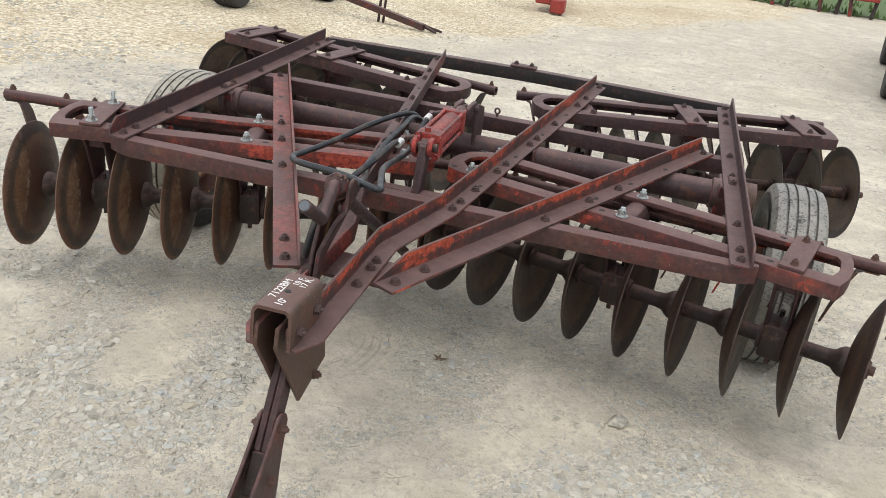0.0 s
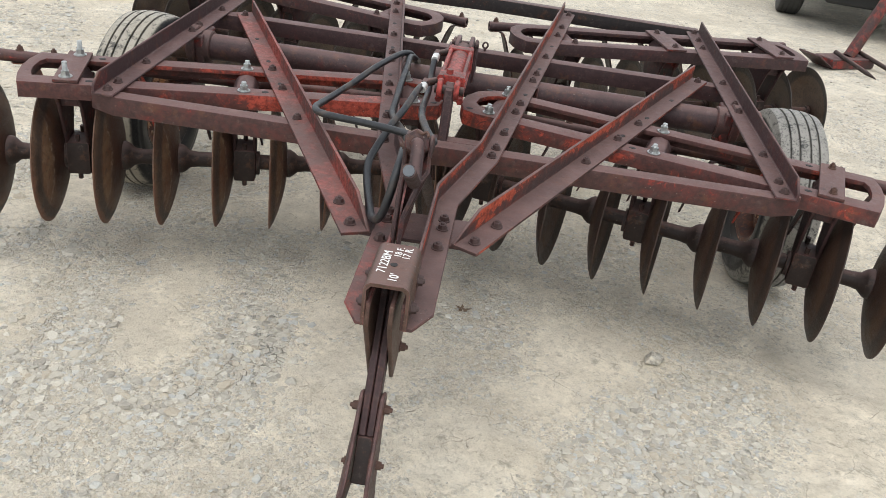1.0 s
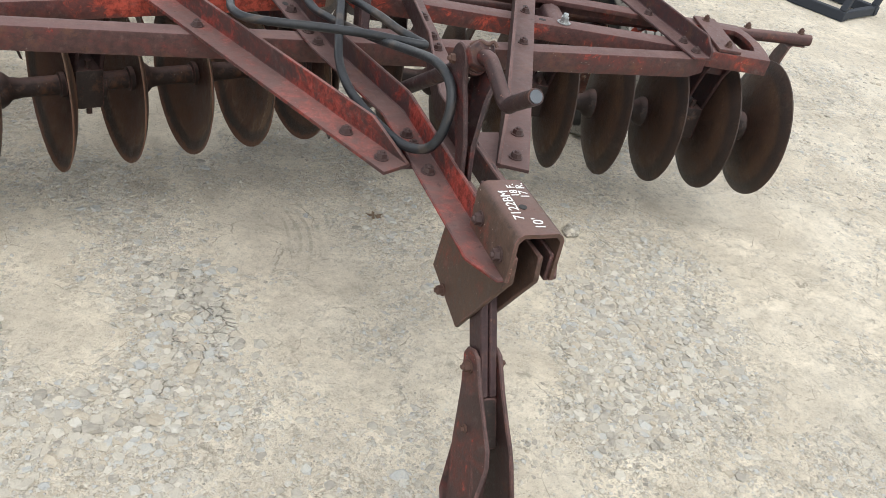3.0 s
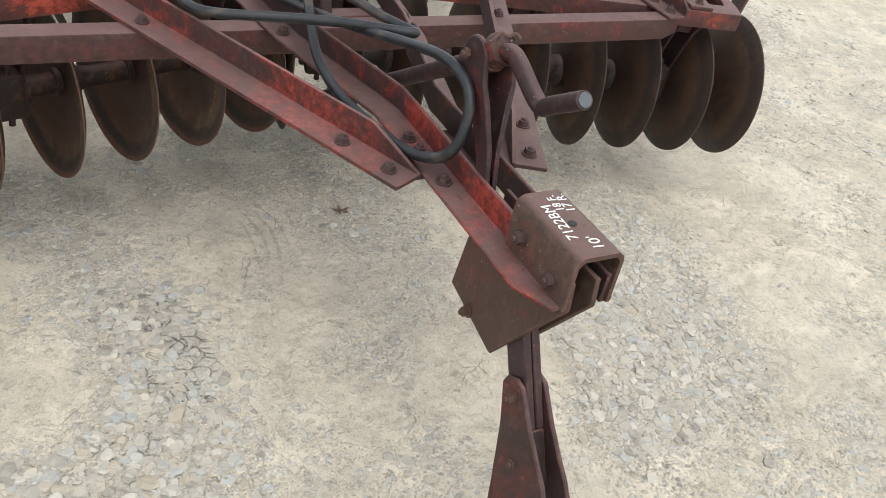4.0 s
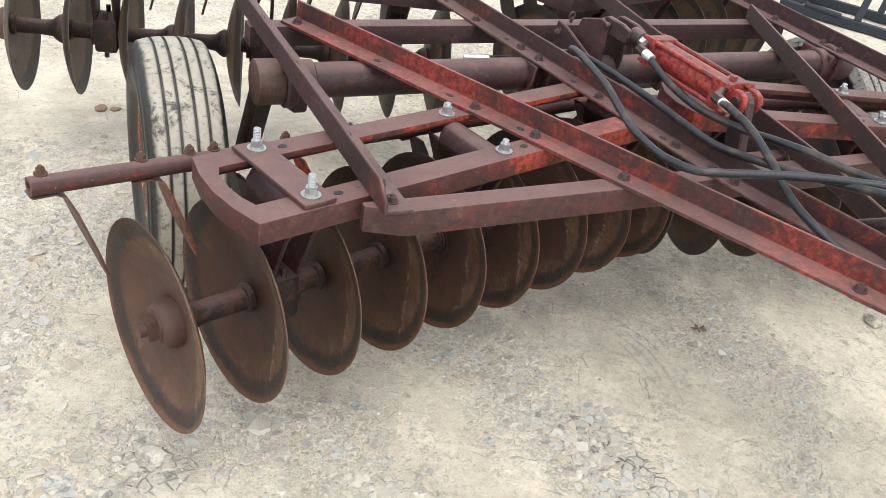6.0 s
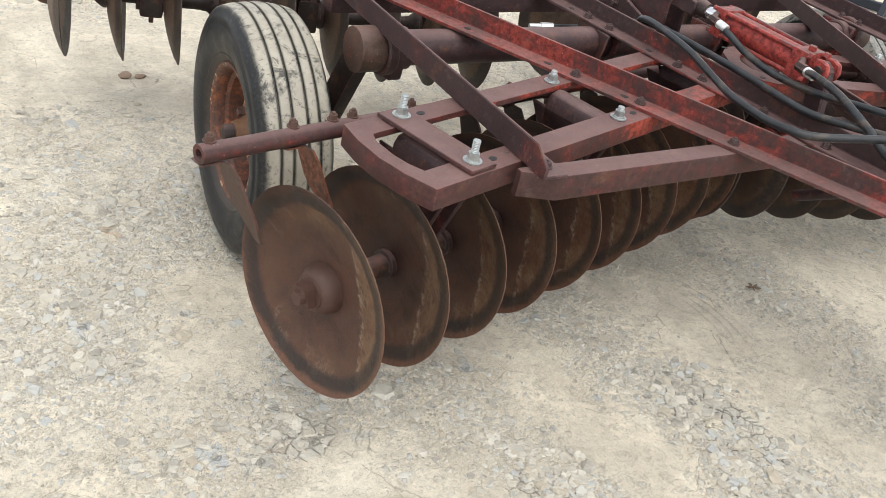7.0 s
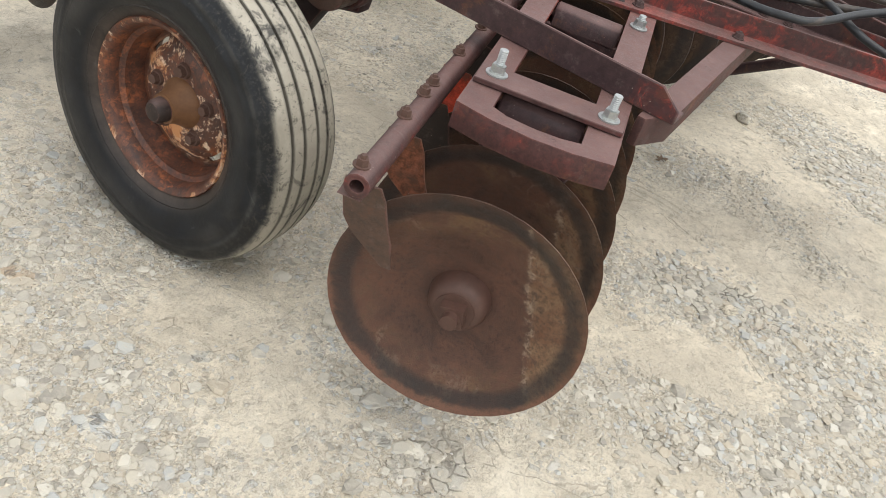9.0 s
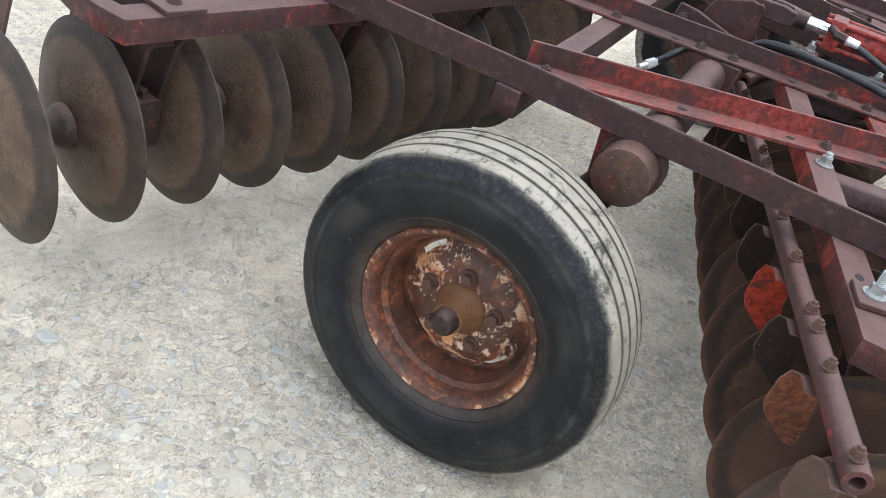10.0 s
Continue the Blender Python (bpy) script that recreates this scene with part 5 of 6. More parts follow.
def writing(text, x, y, size, turn):
    cu = bpy.data.curves.new("writing", "FONT")
    cu.body = text
    cu.size = size
    cu.align_x, cu.align_y = "CENTER", "CENTER"
    cu.extrude = 0.0004
    tmp = new("writing", cu)
    me = bpy.data.meshes.new_from_object(tmp.evaluated_get(bpy.context.evaluated_depsgraph_get()))
    bpy.data.objects.remove(tmp)
    me.materials.clear()
    me.materials.append(CHALK)
    ob = part("writing", me, None, hitch, "white hand-painted marking")
    ob.matrix_basis = Matrix.Translation(true(x, y, 0.7785 + 0.03 * y)) @ Matrix.Rotation(radians(turn), 4, "Z") @ Matrix.Rotation(radians(-1), 4, "X")


writing("7122BM", -0.0215, 0.008, 0.030, 88)
writing("10'", 0.009, -0.058, 0.030, 84)
writing("18 F.", 0.004, 0.060, 0.024, 86)
writing("17 R.", 0.024, 0.058, 0.026, 86)

for x in (-0.020, 0.011):
    bm = bmesh.new()
    box(bm, x, x + 0.009, 0.105, 0.215, 0.70, 0.752)
    soften(bm, 0.002)
    part("slide_bar", bm, MAROON, harrow)

# drawbar tongue hanging from the clevis down to the ground
AX = Vector((0, -0.47, -0.88))  # its way down and forwards
AW = Vector((0, 0.88, -0.47))


def tongue_plate(name, outline, x0, x1, origin, material, label="", bow=0.0):
    bm = bmesh.new()
    prism(bm, outline, x0, x1, lambda p, q, d: true(*(Vector((d + bow * min(0.075, max(0.0, p - 0.375)), 0, 0)) + Vector(origin) + AX * p + AW * q)))
    soften(bm, 0.003)
    return part(name, bm, material, harrow, label)


ORG = (-0.013, 0.055, 0.565)
for x in (-1, 1):
    tongue_plate("tongue_bar", [(-0.115, -0.03), (0.25, -0.03), (0.25, 0.03), (-0.115, 0.03)], x * 0.001, x * 0.0195, ORG, MAROON, "dark red inner tongue bar")
    strap = tongue_plate("tongue_strap", [(0.146, -0.016), (0.160, -0.034), (0.24, -0.050), (0.30, -0.068), (0.345, -0.084), (0.38, -0.088), (0.475, -0.080), (0.60, -0.06), (0.62, 0.0), (0.60, 0.06), (0.475, 0.080), (0.38, 0.088), (0.345, 0.084), (0.30, 0.068), (0.24, 0.050), (0.160, 0.034), (0.146, 0.016)], x * 0.0205, x * 0.0305, ORG, SCUFFED, "rusty red flared tongue strap", -0.55 if x < 0 else 0.12)
    for d in (0.185, 0.320):
        q = Vector(ORG) + Vector((x * 0.0305, 0, 0)) + AX * d
        q = true(*q)
        bolt(strap, q.x, q.y, q.z, "rust", (x, 0, 0))
tongue_plate("tongue_spacer", [(0.251, -0.03), (0.365, -0.03), (0.365, 0.03), (0.251, 0.03)], -0.020, 0.020, ORG, DARK)

# ---- levelling crank ----
HEAD = [(0.338 + 0.040 * math.cos(a), 0.934 + 0.040 * math.sin(a)) for a in (radians(d) for d in range(-30, 191, 20))]
POST = [(0.197, 0.66), (0.240, 0.66), (0.262, 0.756), (0.318, 0.842)] + HEAD + [(0.288, 0.896), (0.270, 0.872), (0.228, 0.79)]
for x, spread in ((-0.040, 0.0), (-0.025, 0.045)):
    bm = bmesh.new()
    prism(bm, POST, x, x + 0.011, lambda p, q, e: true(e + spread * min(1.0, max(0.0, (q - 0.835) / 0.06)), p, q))
    soften(bm, 0.003)
    part("crank_post", bm, POSTRED, harrow, "dull maroon forked crank post")
bm = bmesh.new()
crank_way = [(-0.008, 0.335, 0.934), (-0.008, 0.300, 0.957), (-0.004, 0.275, 0.967), (0.0, 0.252, 0.958), (0.005, 0.195, 0.922), (0.008, 0.168, 0.913), (0.006, 0.142, 0.930), (0.003, 0.063, 0.981)]
sweep(bm, [true(*p) for p in smooth_path(crank_way, 6)], 0.0168, 14)
crank = part("crank_handle", bm, POSTRED, harrow, "bent steel crank handle with bare worn end")
bm = bmesh.new()
cyl(bm, true(0.003, 0.0632, 0.9809), true(0.003, 0.061, 0.9824), 0.0132, seg=14)
part("worn_end", bm, STEEL, crank)
bm = bmesh.new()
cyl(bm, true(-0.008, 0.40, 0.892), true(-0.008, 0.312, 0.949), 0.026, 0.026, 16)
cyl(bm, true(-0.008, 0.345, 0.925), true(-0.008, 0.32, 0.942), 0.030, 0.030, 16)
soften(bm, 0.003)
part("crank_boss", bm, POSTRED, crank)
bm = bmesh.new()
cyl(bm, true(-0.008, 0.39, 0.898), true(-0.008, 1.08, 0.468), 0.0185, seg=14)
part("screw_tube", bm, POSTRED, crank)
# collar behind the handle, held by a bent split pin
bm = bmesh.new()
cyl(bm, true(-0.008, 0.325, 0.948), true(-0.008, 0.292, 0.969), 0.034, 0.034, 6, 0.4)
soften(bm, 0.003)
part("crank_collar", bm, POSTRED, crank)
bm = bmesh.new()
sweep(bm, [true(*q) for q in smooth_path([(-0.030, 0.318, 0.978), (-0.014, 0.310, 0.990), (0.002, 0.304, 0.986), (0.014, 0.300, 0.993), (0.020, 0.292, 0.985)], 5)], 0.0040, 8)
part("split_pin", bm, RUSTBOLT, crank)
p = true(-0.034, 0.36, 0.93)
bolt(crank, p.x, p.y, p.z, "rust", (-1, 0, 0))

# ---- hydraulic cylinder, levers and hoses ----
FRONT_PIN = Vector((-0.004, 1.155, 0.857))
CA, CB = Vector((0.0, 1.235, 0.849)), Vector((0.0, 1.575, 0.860))
d, a, b = axes(CB - CA)


def along(p, r, s):
    """A place beside the cylinder: p metres along its axis from the front cap, r across, s up."""
    return true(*(CA + d * p + a * r + b * s))


def cap_block(name, p0, p1, w):
    bm = bmesh.new()
    v = [bm.verts.new(along(p, x * w, y * w)) for p in (p0, p1) for x, y in ((-1, -1), (1, -1), (1, 1), (-1, 1))]
    for f in ((0, 3, 2, 1), (4, 5, 6, 7), (0, 1, 5, 4), (1, 2, 6, 5), (2, 3, 7, 6), (3, 0, 4, 7)):
        bm.faces.new([v[i] for i in f])
    soften(bm, 0.006, 2)
    return bm


bm = bmesh.new()
cyl(bm, along(0.0, 0, 0), along(0.34, 0, 0), 0.042, seg=28)
cylinder = part("hydraulic_cylinder", bm, BRIGHT, harrow, "red hydraulic cylinder with tie rods")
part("front_cap", cap_block("front_cap", -0.03, 0.03, 0.046), BRIGHT, cylinder)
part("rear_cap", cap_block("rear_cap", 0.31, 0.355, 0.047), BRIGHT, cylinder)
for x in (-1, 1):
    for y in (-1, 1):
        bm = bmesh.new()
        cyl(bm, along(-0.042, x * 0.037, y * 0.037), along(0.372, x * 0.037, y * 0.037), 0.0075, seg=10)
        cyl(bm, along(-0.046, x * 0.037, y * 0.037), along(-0.03, x * 0.037, y * 0.037), 0.013, seg=6)
        part("tie_rod", bm, BRIGHT, cylinder)
    bm = bmesh.new()
    prism(bm, [(-0.03, -0.03), (0.03, -0.03), (0.034, 0.0), (0.024, 0.026), (0, 0.034), (-0.024, 0.026), (-0.034, 0.0)], x * 0.020, x * 0.038, lambda p, q, e: true(FRONT_PIN.x + e, FRONT_PIN.y - q * 0.9, FRONT_PIN.z + p))
    soften(bm, 0.004)
    part("front_clevis", bm, BRIGHT, cylinder)
    bm = bmesh.new()
    prism(bm, [(1.69, 0.84), (1.69, 0.885), (1.73, 0.895), (1.82, 0.897), (1.845, 0.875), (1.83, 0.848), (1.74, 0.838)], x * 0.018, x * 0.036, lambda p, q, e: true(e, p, q))
    soften(bm, 0.004)
    part("rear_clevis", bm, MAROON, cylinder)
bm = bmesh.new()
cyl(bm, true(-0.05, FRONT_PIN.y, FRONT_PIN.z), true(0.05, FRONT_PIN.y, FRONT_PIN.z), 0.016, seg=12)
part("front_pin", bm, DARK, cylinder)
bm = bmesh.new()
cyl(bm, true(-0.055, 1.80, 0.866), true(0.055, 1.80, 0.866), 0.014, seg=12)
part("rear_pin", bm, DARK, cylinder)
bm = bmesh.new()
cyl(bm, true(0, 1.585, 0.861), true(0, 1.66, 0.864), 0.021, seg=16)
part("piston_rod", bm, CHROME, cylinder, "bright chrome piston rod")
bm = bmesh.new()
cyl(bm, true(0, 1.655, 0.864), true(0, 1.705, 0.866), 0.027, 0.030, seg=14)
box(bm, -0.017, 0.017, 1.69, 1.73, 0.80, 0.845)
part("rod_collar", bm, DARK, cylinder)
bm = bmesh.new()
cyl(bm, along(-0.012, -0.01, 0.045), along(-0.012, -0.01, 0.062), 0.012, seg=6)
part("port_plug", bm, BRIGHT, cylinder)
side_plate("front_lever", [(1.135, 0.86), (1.165, 0.885), (1.195, 0.86), (1.19, 0.78), (1.165, 0.655), (1.08, 0.655), (1.11, 0.72)], -0.016, 0.016, MAROON, harrow, "dull red front cylinder anchor", 0.005)
for x in (-0.05, 0.038):
    side_plate("rocker_lever", [(1.79, 0.835), (1.785, 0.875), (1.83, 0.885), (1.94, 0.852), (1.965, 0.80), (1.93, 0.63), (1.82, 0.62), (1.79, 0.74)], x, x + 0.012, MAROON, harrow, "maroon rocker lever on the tube", 0.004)
side_plate("stop_plate", [(2.035, 0.815), (1.97, 0.806), (1.77, 0.742), (1.79, 0.63), (1.93, 0.62), (2.05, 0.75)], -0.080, -0.068, MAROON, harrow, "", 0.004)
q = true(-0.080, 2.015, 0.775)
bolt(harrow, q.x, q.y, q.z, "hex", (-1, 0, 0))


def hose(name, pts, r, material, label):
    bm = bmesh.new()
    sweep(bm, [true(*p) for p in smooth_path(pts, 8)], r, 12)
    return part(name, bm, material, cylinder, label)


hose("long_hose", [(-0.09, 1.165, 0.855), (-0.1, 1.115, 0.858), (-0.111, 1.026, 0.846), (-0.126, 0.95, 0.826), (-0.146, 0.875, 0.805), (-0.161, 0.815, 0.782), (-0.174, 0.753, 0.761), (-0.18, 0.678, 0.744), (-0.168, 0.6, 0.722), (-0.14, 0.48, 0.710), (-0.115, 0.38, 0.712), (-0.09, 0.315, 0.735), (-0.073, 0.29, 0.771), (-0.062, 0.287, 0.815), (-0.054, 0.302, 0.86), (-0.05, 0.345, 0.888), (-0.053, 0.43, 0.893), (-0.057, 0.56, 0.862), (-0.08, 0.71, 0.826), (-0.115, 0.86, 0.798), (-0.15, 0.97, 0.785), (-0.173, 1.062, 0.779), (-0.18, 1.188, 0.787), (-0.187, 1.323, 0.798), (-0.196, 1.55, 0.808), (-0.205, 1.70, 0.808), (-0.19, 1.76, 0.79)], 0.0114, HOSE, "dusty black hydraulic hose looped over the frame")
hose("looped_hose", [(-0.089, 1.53, 0.868), (-0.09, 1.47, 0.853), (-0.086, 1.38, 0.822), (-0.08, 1.25, 0.802), (-0.075, 1.086, 0.811), (-0.065, 0.95, 0.831), (-0.05, 0.845, 0.842), (-0.028, 0.765, 0.84), (-0.008, 0.70, 0.842), (0.006, 0.655, 0.845), (-0.004, 0.640, 0.848), (-0.045, 0.668, 0.845), (-0.12, 0.74, 0.832), (-0.22, 0.805, 0.818), (-0.32, 0.85, 0.808), (-0.385, 0.895, 0.80), (-0.408, 0.95, 0.797), (-0.403, 1.03, 0.79), (-0.378, 1.161, 0.79), (-0.342, 1.284, 0.802), (-0.3, 1.427, 0.82), (-0.245, 1.637, 0.826), (-0.215, 1.73, 0.815), (-0.195, 1.77, 0.79)], 0.0114, HOSE, "second black hydraulic hose lying across the braces")
for p0, p1 in (((-0.088, 1.165, 0.857), (-0.0915, 1.128, 0.8525)), ((-0.088, 1.53, 0.87), (-0.089, 1.49, 0.8645))):
    bm = bmesh.new()
    cyl(bm, true(*p0), true(*p1), 0.0145, seg=16)
    soften(bm, 0.002)
    part("hose_sleeve", bm, SLEEVE, cylinder, "silver crimped hose sleeve")
    bm = bmesh.new()
    q = Vector(p0)
    w = (Vector(p0) - Vector(p1)).normalized()
    cyl(bm, true(*(q + w * 0.002)), true(*(q + w * 0.035)), 0.0155, seg=6)
    cyl(bm, true(*(q + w * 0.025)), true(-0.045, q.y + 0.05, q.z + 0.01), 0.013, seg=12)
    part("hose_fitting", bm, DARK, cylinder)

tail_way = [(-0.19, 1.76, 0.79), (-0.192, 1.83, 0.768), (-0.196, 1.92, 0.735), (-0.225, 1.972, 0.700), (-0.30, 1.99, 0.690), (-0.375, 2.008, 0.687)]
hose("hose_tail", tail_way, 0.0114, HOSE, "black hose end with a steel coupling")
bm = bmesh.new()
cyl(bm, true(-0.36, 2.004, 0.688), true(-0.405, 2.018, 0.686), 0.0150, seg=6)
cyl(bm, true(-0.405, 2.018, 0.686), true(-0.445, 2.031, 0.684), 0.0100, 0.0085, seg=12)
part("hose_coupling", bm, SLEEVE, cylinder, "bright steel hose coupling")

# ---- things in the yard beyond ----
def road_tyre(parent, x, y, r, w, name="wheel"):
    bm = bmesh.new()
    prof = [(-w * 0.35, r * 0.6), (-w * 0.47, r * 0.68), (-w * 0.5, r * 0.85), (-w * 0.45, r * 0.96), (-w * 0.36, r)]
    tread = []
    for i in range(4):
        c = -w * 0.3 + i * w * 0.2
        tread += [(c - 0.006, r), (c - 0.005, r - 0.012), (c + 0.005, r - 0.012), (c + 0.006, r)]
    revolve(bm, prof + tread + [(-p, q) for p, q in prof[::-1]], 40)
    t = part(name, bm, RUBBER, parent, "", Matrix.Translation((x, y, r - 0.01)))
    bm = bmesh.new()
    revolve(bm, [(-w * 0.36, r * 0.62), (-w * 0.3, r * 0.5), (-w * 0.1, r * 0.42), (-w * 0.12, r * 0.2), (-w * 0.2, 0.0)], 24)
    revolve(bm, [(w * 0.36, r * 0.62), (w * 0.3, r * 0.5), (w * 0.1, r * 0.42), (w * 0.12, r * 0.2), (w * 0.2, 0.0)], 24)
    part("rim", bm, SILVER, t)


RUBBER = plain("grey_road_tyre", (0.022, 0.022, 0.022), (0.065, 0.063, 0.058), 20, 0.85)


def truck():
    ob = thing("pickup_truck", "silver pickup truck parked on the gravel", "truck", Matrix.Translation((3.22, 8.98, 0)) @ Matrix.Rotation(radians(-10), 4, "Z"))
    road_tyre(ob, 0.0, 0.0, 0.38, 0.26)
    road_tyre(ob, 0.0, 3.05, 0.38, 0.26)
    road_tyre(ob, 1.7, 0.0, 0.38, 0.26)
    road_tyre(ob, 1.7, 3.05, 0.38, 0.26)
    bm = bmesh.new()
    arch = lambda c: [(c - 0.50, 0.48)] + [(c + 0.5 * math.cos(math.pi * (1 - i / 10)), 0.48 + 0.42 * math.sin(math.pi * i / 10)) for i in range(1, 10)] + [(c + 0.50, 0.48)]
    side = [(-1.0, 0.5), *arch(0.0), *arch(3.05), (4.2, 0.5), (4.25, 0.8), (4.1, 1.1), (2.9, 1.15), (2.2, 1.72), (0.9, 1.75), (0.75, 1.15), (-1.0, 1.15)]
    prism(bm, side, 0.02, 1.72, lambda p, q, e: (e - 0.02, p, q))
    soften(bm, 0.03, 2)
    part("body", bm, SILVER, ob)
    bm = bmesh.new()
    box(bm, 0.25, 1.45, -0.9, 4.0, 0.28, 0.5)
    soften(bm, 0.03)
    part("underbody", bm, BLACKPLASTIC, ob)
    bm = bmesh.new()
    box(bm, -0.02, 1.74, -1.14, -0.98, 0.45, 0.68)
    soften(bm, 0.04, 2)
    part("bumper", bm, SILVER, ob)
    bm = bmesh.new()
    prism(bm, [(0.95, 1.2), (2.3, 1.2), (2.0, 1.62), (1.05, 1.65)], -0.006, 1.712, lambda p, q, e: (e, p, q))
    part("side_window", bm, BLACKPLASTIC, ob, "dark side window")


truck()


def jack_stand():
    ob = thing("bale_spear_stand", "red bale spear attachment standing on a flat foot on gravel", "bale spear", Matrix.Translation((2.92, 6.15, 0)) @ Matrix.Rotation(radians(32), 4, "Z"))
    bm = bmesh.new()
    box(bm, 0.0, 0.53, 0.0, 0.22, 0.0, 0.085)
    soften(bm, 0.008)
    part("foot", bm, WORN, ob)
    bm = bmesh.new()
    prism(bm, [(0.01, 0.004), (0.024, 0.004), (-0.19, 0.125), (-0.20, 0.113)], -0.01, 0.23, lambda p, q, e: (p, e, q))
    soften(bm, 0.003)
    part("tilted_plate", bm, MAROON, ob)
    bm = bmesh.new()
    cyl(bm, (0.32, 0.12, 0.08), (0.74, 0.13, 0.88), 0.052, seg=18)
    part("leg", bm, BRACERED, ob)
    for p, q in (((0.10, 0.10, 0.13), (0.16, -0.33, 0.015)), ((0.42, 0.2, 0.14), (0.53, -0.26, 0.02))):
        bm = bmesh.new()
        p, q = Vector(p), Vector(q)
        cyl(bm, p, p.lerp(q, 0.8), 0.019, seg=10)
        cyl(bm, p.lerp(q, 0.8), q, 0.019, 0.004, seg=10)
        part("prong", bm, DARK, ob)
    back = (Matrix.Translation((2.92, 6.15, 0)) @ Matrix.Rotation(radians(32), 4, "Z")).inverted()
    p, q = back @ Vector((4.74, 6.39, 0.025)), back @ Vector((4.26, 7.8, 0.22))
    bm = bmesh.new()
    cyl(bm, q, q.lerp(p, 0.78), 0.034, seg=12)
    cyl(bm, q.lerp(p, 0.78), p, 0.034, 0.006, seg=12)
    part("spear", bm, MAROON, ob)
    bm = bmesh.new()
    cyl(bm, q, (0.74, 0.13, 0.84), 0.04, seg=12)
    part("beam", bm, MAROON, ob)


jack_stand()


def black_rack():
    ob = thing("steel_rack", "dark blue-black welded steel rack standing on the gravel", "steel rack", Matrix.Translation((3.93, 4.56, 0)))
    run, back = Vector((0.42, -1.04, 0)), Vector((0.5, 0.2, 0))
    t, up = run.normalized(), Vector((0.11, 0.03, 0.40))
    n = Vector((-t.y, t.x, 0))

    def bar(name, p, q, w, h):
        bm = bmesh.new()
        d = (q - p).normalized()
        a = (n if abs(d.dot(n)) < 0.7 else t) * w
        b = d.cross(a).normalized() * h
        v = [bm.verts.new(e + x * a + y * b) for e in (p, q) for x, y in ((-1, -1), (1, -1), (1, 1), (-1, 1))]
        for f in ((0, 3, 2, 1), (4, 5, 6, 7), (0, 1, 5, 4), (1, 2, 6, 5), (2, 3, 7, 6), (3, 0, 4, 7)):
            bm.faces.new([v[k] for k in f])
        soften(bm, 0.006)
        part(name, bm, NAVY, ob)

    low = Vector((0, 0, 0.035))
    for side in (Vector((0, 0, 0)), back):
        bar("bottom_rail", side + low - t * 0.03, side + run + low + t * 0.03, 0.03, 0.035)
        bar("top_rail", side + up + low - t * 0.03, side + run + up + low + t * 0.03, 0.03, 0.03)
        for k in (0.0, 0.52, 1.0):
            bar("post", side + run * k + low * 2.05, side + run * k + up, 0.024, 0.024)
    for k in (0.0, 1.0):
        bar("cross_rail", run * k + low + back * 0.06, run * k + low + back * 0.94, 0.024, 0.03)
    bm = bmesh.new()
    cyl(bm, tuple(run * 0.16 + Vector((-0.02, 0, 0.085))), tuple(run * 0.42 + Vector((-0.03, 0, 0.075))), 0.02, seg=10)
    part("loose_rod", bm, NAVY, ob)


def roller(x, y, turn, length, r, label):
    ob = thing("roller", label, "roller", Matrix.Translation((x, y, r)) @ Matrix.Rotation(radians(turn), 4, "Z"))
    bm = bmesh.new()
    h = length / 2
    revolve(bm, [(-h, 0.0), (-h, r * 0.93), (-h + 0.02, r), (-h * 0.4, r), (-h * 0.39, r * 1.03), (-h * 0.3, r * 1.03), (-h * 0.29, r), (h - 0.02, r), (h, r * 0.93), (h, 0.0)], 32)
    part("body", bm, DARK, ob)
    bm = bmesh.new()
    revolve(bm, [(-h - 0.004, 0.0), (-h - 0.004, r * 0.8), (-h - 0.03, r * 0.74), (-h - 0.03, 0.0)], 24)
    part("end_plate", bm, YELLOW, ob, "chipped yellow end plate")


roller(5.6, 7.45, 88, 1.8, 0.22, "dark brown steel roller with a yellow end")


def vee_frame():
    """A-frame drawbar of two square tubes lying on the gravel."""
    ob = thing("tow_frame", "brown-maroon A-frame drawbar of square tube lying on gravel", "tow frame")

    def rail(p, q, w, h, name="rail"):
        bm = bmesh.new()
        p, q = Vector(p), Vector(q)
        t = (q - p).normalized()
        e = Vector((-t.y, t.x)) * w / 2
        prism(bm, [tuple(p + e), tuple(q + e), tuple(q - e), tuple(p - e)], 0.0, h, lambda x, y, z: (x, y, z))
        soften(bm, 0.005)
        part(name, bm, MAROON, ob)

    rail((4.18, 1.72), (3.35, -0.35), 0.10, 0.07)
    rail((4.25, 1.50), (5.75, 0.47), 0.10, 0.07)
    for x, y, turn in ((4.33, 1.53, 40), (5.28, 0.86, -20)):
        bm = bmesh.new()
        prism(bm, [(-0.10, 0.0), (0.10, 0.0), (0.10, 0.26), (0.02, 0.34), (-0.10, 0.34)], -0.008, 0.008, lambda p, q, e: (p, e, q))
        soften(bm, 0.003)
        part("plate", bm, MAROON, ob, "", Matrix.Translation((x, y, 0.06)) @ Matrix.Rotation(radians(turn), 4, "Z"))


black_rack()
vee_frame()
roller(5.05, 1.72, 150, 0.7, 0.16, "small dark brown roller with a yellow end")




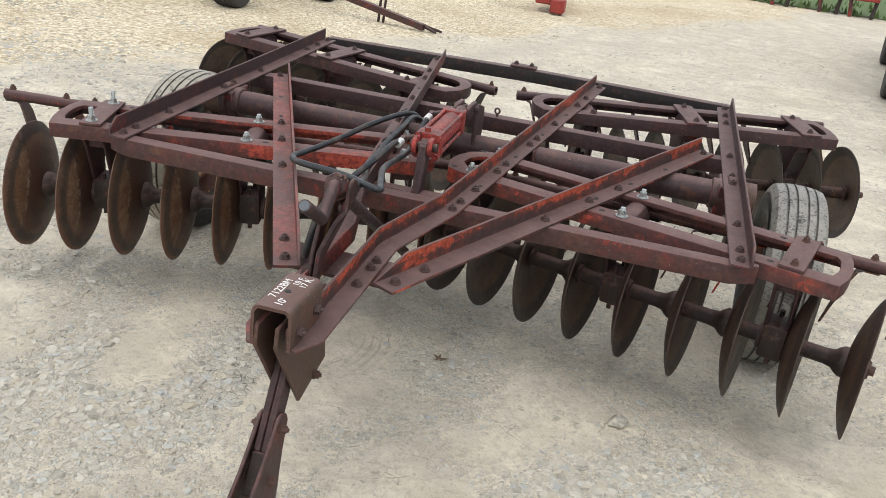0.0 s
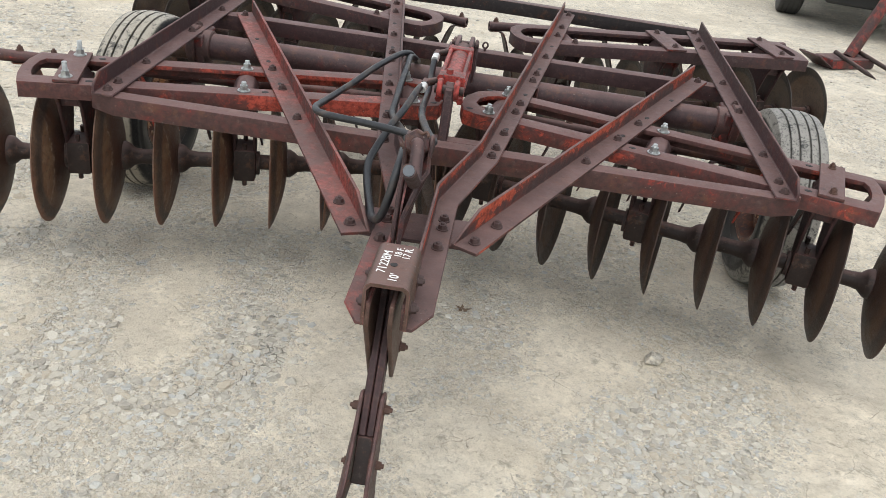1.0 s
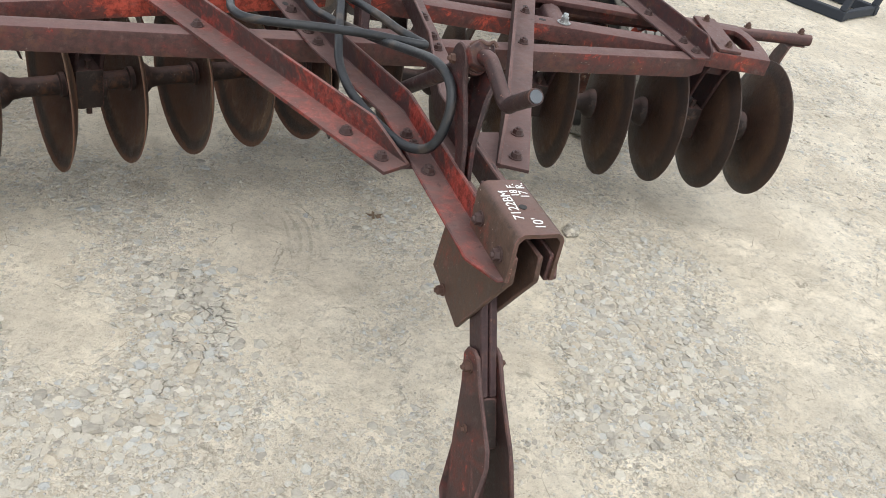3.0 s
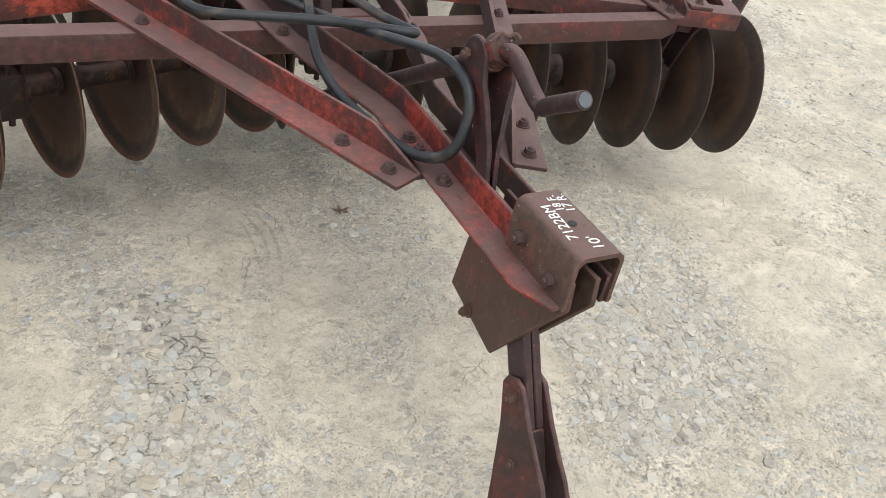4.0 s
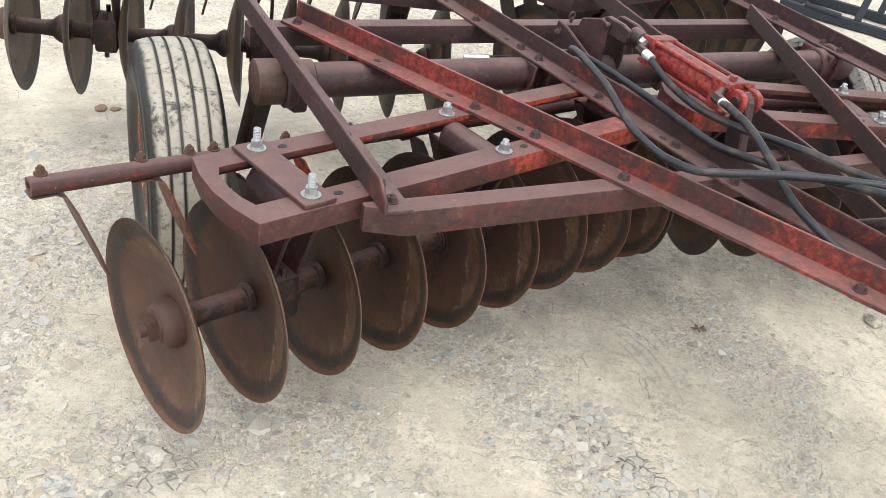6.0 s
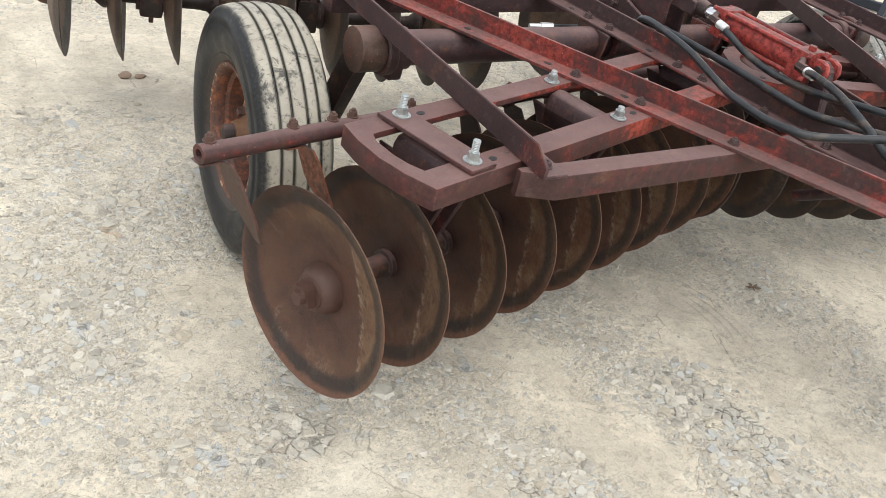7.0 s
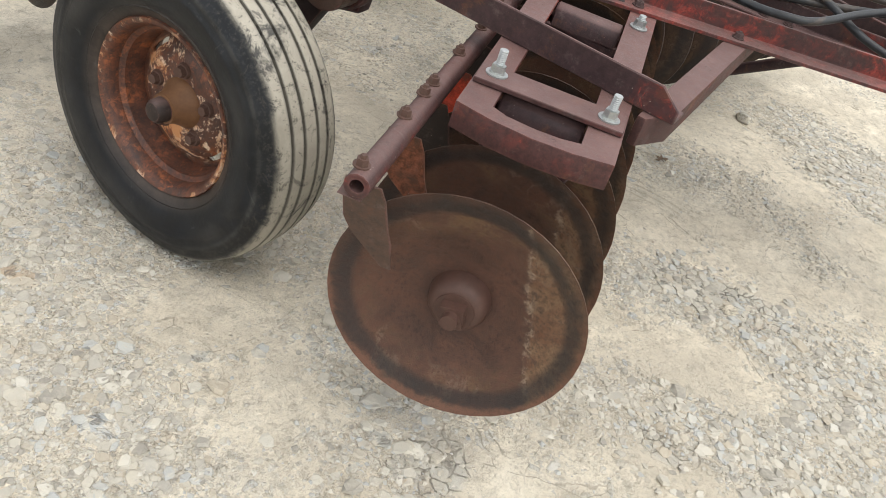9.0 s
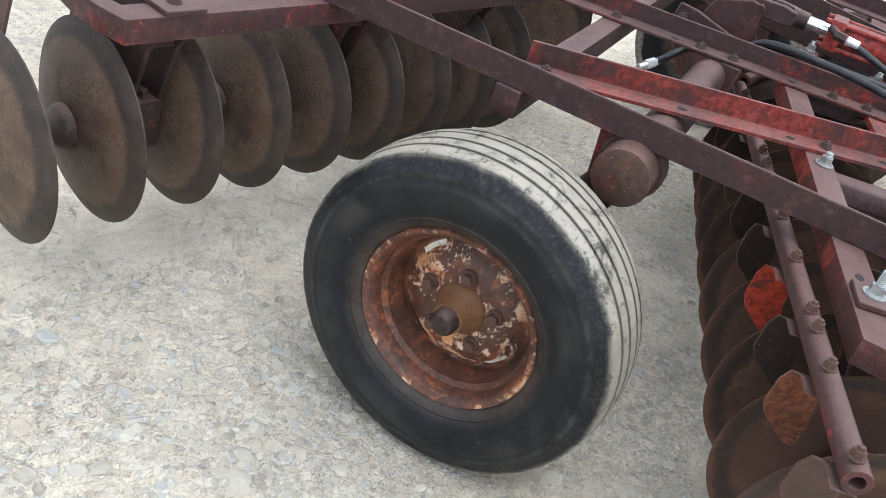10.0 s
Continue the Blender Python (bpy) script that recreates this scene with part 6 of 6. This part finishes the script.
def far_drawbar():
    ob = thing("drawbar", "long red implement drawbar resting on the gravel", "drawbar")
    bm = bmesh.new()
    cyl(bm, (-4.3, 8.80, 0.40), (-2.0, 8.18, 0.05), 0.05, seg=4, turn=0.78)
    part("pole", bm, SCUFFED, ob)
    for q in ((-1.80, 8.26, 0.02), (-1.84, 8.14, 0.02)):
        bm = bmesh.new()
        cyl(bm, (-2.03, 8.22, 0.065), q, 0.022, 0.014, seg=8)
        part("prong", bm, DARK, ob)
    for dx in (-0.03, 0.03):
        bm = bmesh.new()
        cyl(bm, (-2.58 + dx, 8.37, 0.0), (-2.58 + dx, 8.40, 0.26), 0.016, seg=8)
        part("jack", bm, DARK, ob)
    cart = thing("farm_cart", "red farm implement on black rubber tyres", "farm implement", Matrix.Translation((-4.2, 7.78, 0)))
    road_tyre(cart, 0.0, 0.0, 0.33, 0.30)
    road_tyre(cart, 0.5, 1.62, 0.33, 0.24)
    bm = bmesh.new()
    box(bm, -1.9, -0.25, 0.1, 2.4, 0.35, 1.0)
    cyl(bm, (-0.4, 0.0, 0.32), (0.0, 0.0, 0.32), 0.05, seg=10)
    cyl(bm, (-0.4, 1.62, 0.32), (0.5, 1.62, 0.32), 0.05, seg=10)
    soften(bm, 0.03)
    part("bed", bm, WORN, cart)
    imp = thing("implement_hitch", "small red implement hitch with a black hose", "implement", Matrix.Translation((-1.05, 11.75, 0)))
    bm = bmesh.new()
    box(bm, -0.25, 0.1, -0.1, 0.5, 0.12, 0.38)
    box(bm, 0.0, 0.2, -0.22, 0.05, 0.02, 0.22)
    box(bm, -0.2, 0.0, 0.2, 1.8, 0.25, 0.5)
    soften(bm, 0.02)
    part("body", bm, BRIGHT, imp)
    bm = bmesh.new()
    sweep(bm, [Vector(p) for p in smooth_path([(-0.2, 0.1, 0.35), (-0.5, -0.1, 0.2), (-0.8, 0.1, 0.18), (-1.0, 0.5, 0.3)])], 0.03, 8)
    part("hose", bm, HOSE, imp)
    for i, (x, y, w) in enumerate(((1.9, 19.6, 0.5), (2.85, 19.05, 0.5), (3.85, 19.05, 0.55), (4.5, 18.95, 0.7), (5.9, 19.5, 0.9))):
        row = thing("parked_implement", "red farm implement parked at the edge of the grass", "farm implement", Matrix.Translation((x, y, 0)), "parked implements")
        bm = bmesh.new()
        box(bm, -w * 0.4, w * 0.4, 0.0, 0.7, 0.35, 0.55)
        prism(bm, [(-w * 0.35, 0.55), (w * 0.35, 0.55), (w * 0.48, 1.1), (-w * 0.48, 1.1)], 0.1, 0.9, lambda p, q, e: (p, e, q))
        soften(bm, 0.02)
        part("hopper", bm, BRIGHT if i != 2 else NAVY, row)
        for s in (-1, 1):
            bm = bmesh.new()
            cyl(bm, (s * w * 0.3, 0.1, 0.0), (s * w * 0.38, 0.15, 0.4), 0.04, seg=8)
            part("stand_leg", bm, WORN if s < 0 else DARK, row)
    bm = bmesh.new()
    rng = random.Random(2)
    for i in range(9000):
        x, y = rng.uniform(-30, 60), 19.3 + 40 * rng.random() ** 2
        h, a = rng.uniform(0.08, 0.22), rng.uniform(0, 6.28)
        c, s = math.cos(a) * 0.05, math.sin(a) * 0.05
        v = [bm.verts.new(q) for q in ((x - c, y - s, 0), (x + c, y + s, 0), (x + s, y + c, h))]
        bm.faces.new(v)
    solid("grass", bm, GRASS, "rough green grass along the yard's far edge", "grass", kind="stuff")
    bm = bmesh.new()
    for i in range(24):
        x0, x1 = -60 + i * 6, -54 + i * 6
        v = [bm.verts.new(q) for q in ((x0, 19.5, 0.012), (x1, 19.5, 0.012), (x1, 90, 0.012), (x0, 90, 0.012))]
        bm.faces.new(v)
    solid("grass_verge", bm, GRASS, "green grass field beyond the yard", "grass", kind="structure")


far_drawbar()
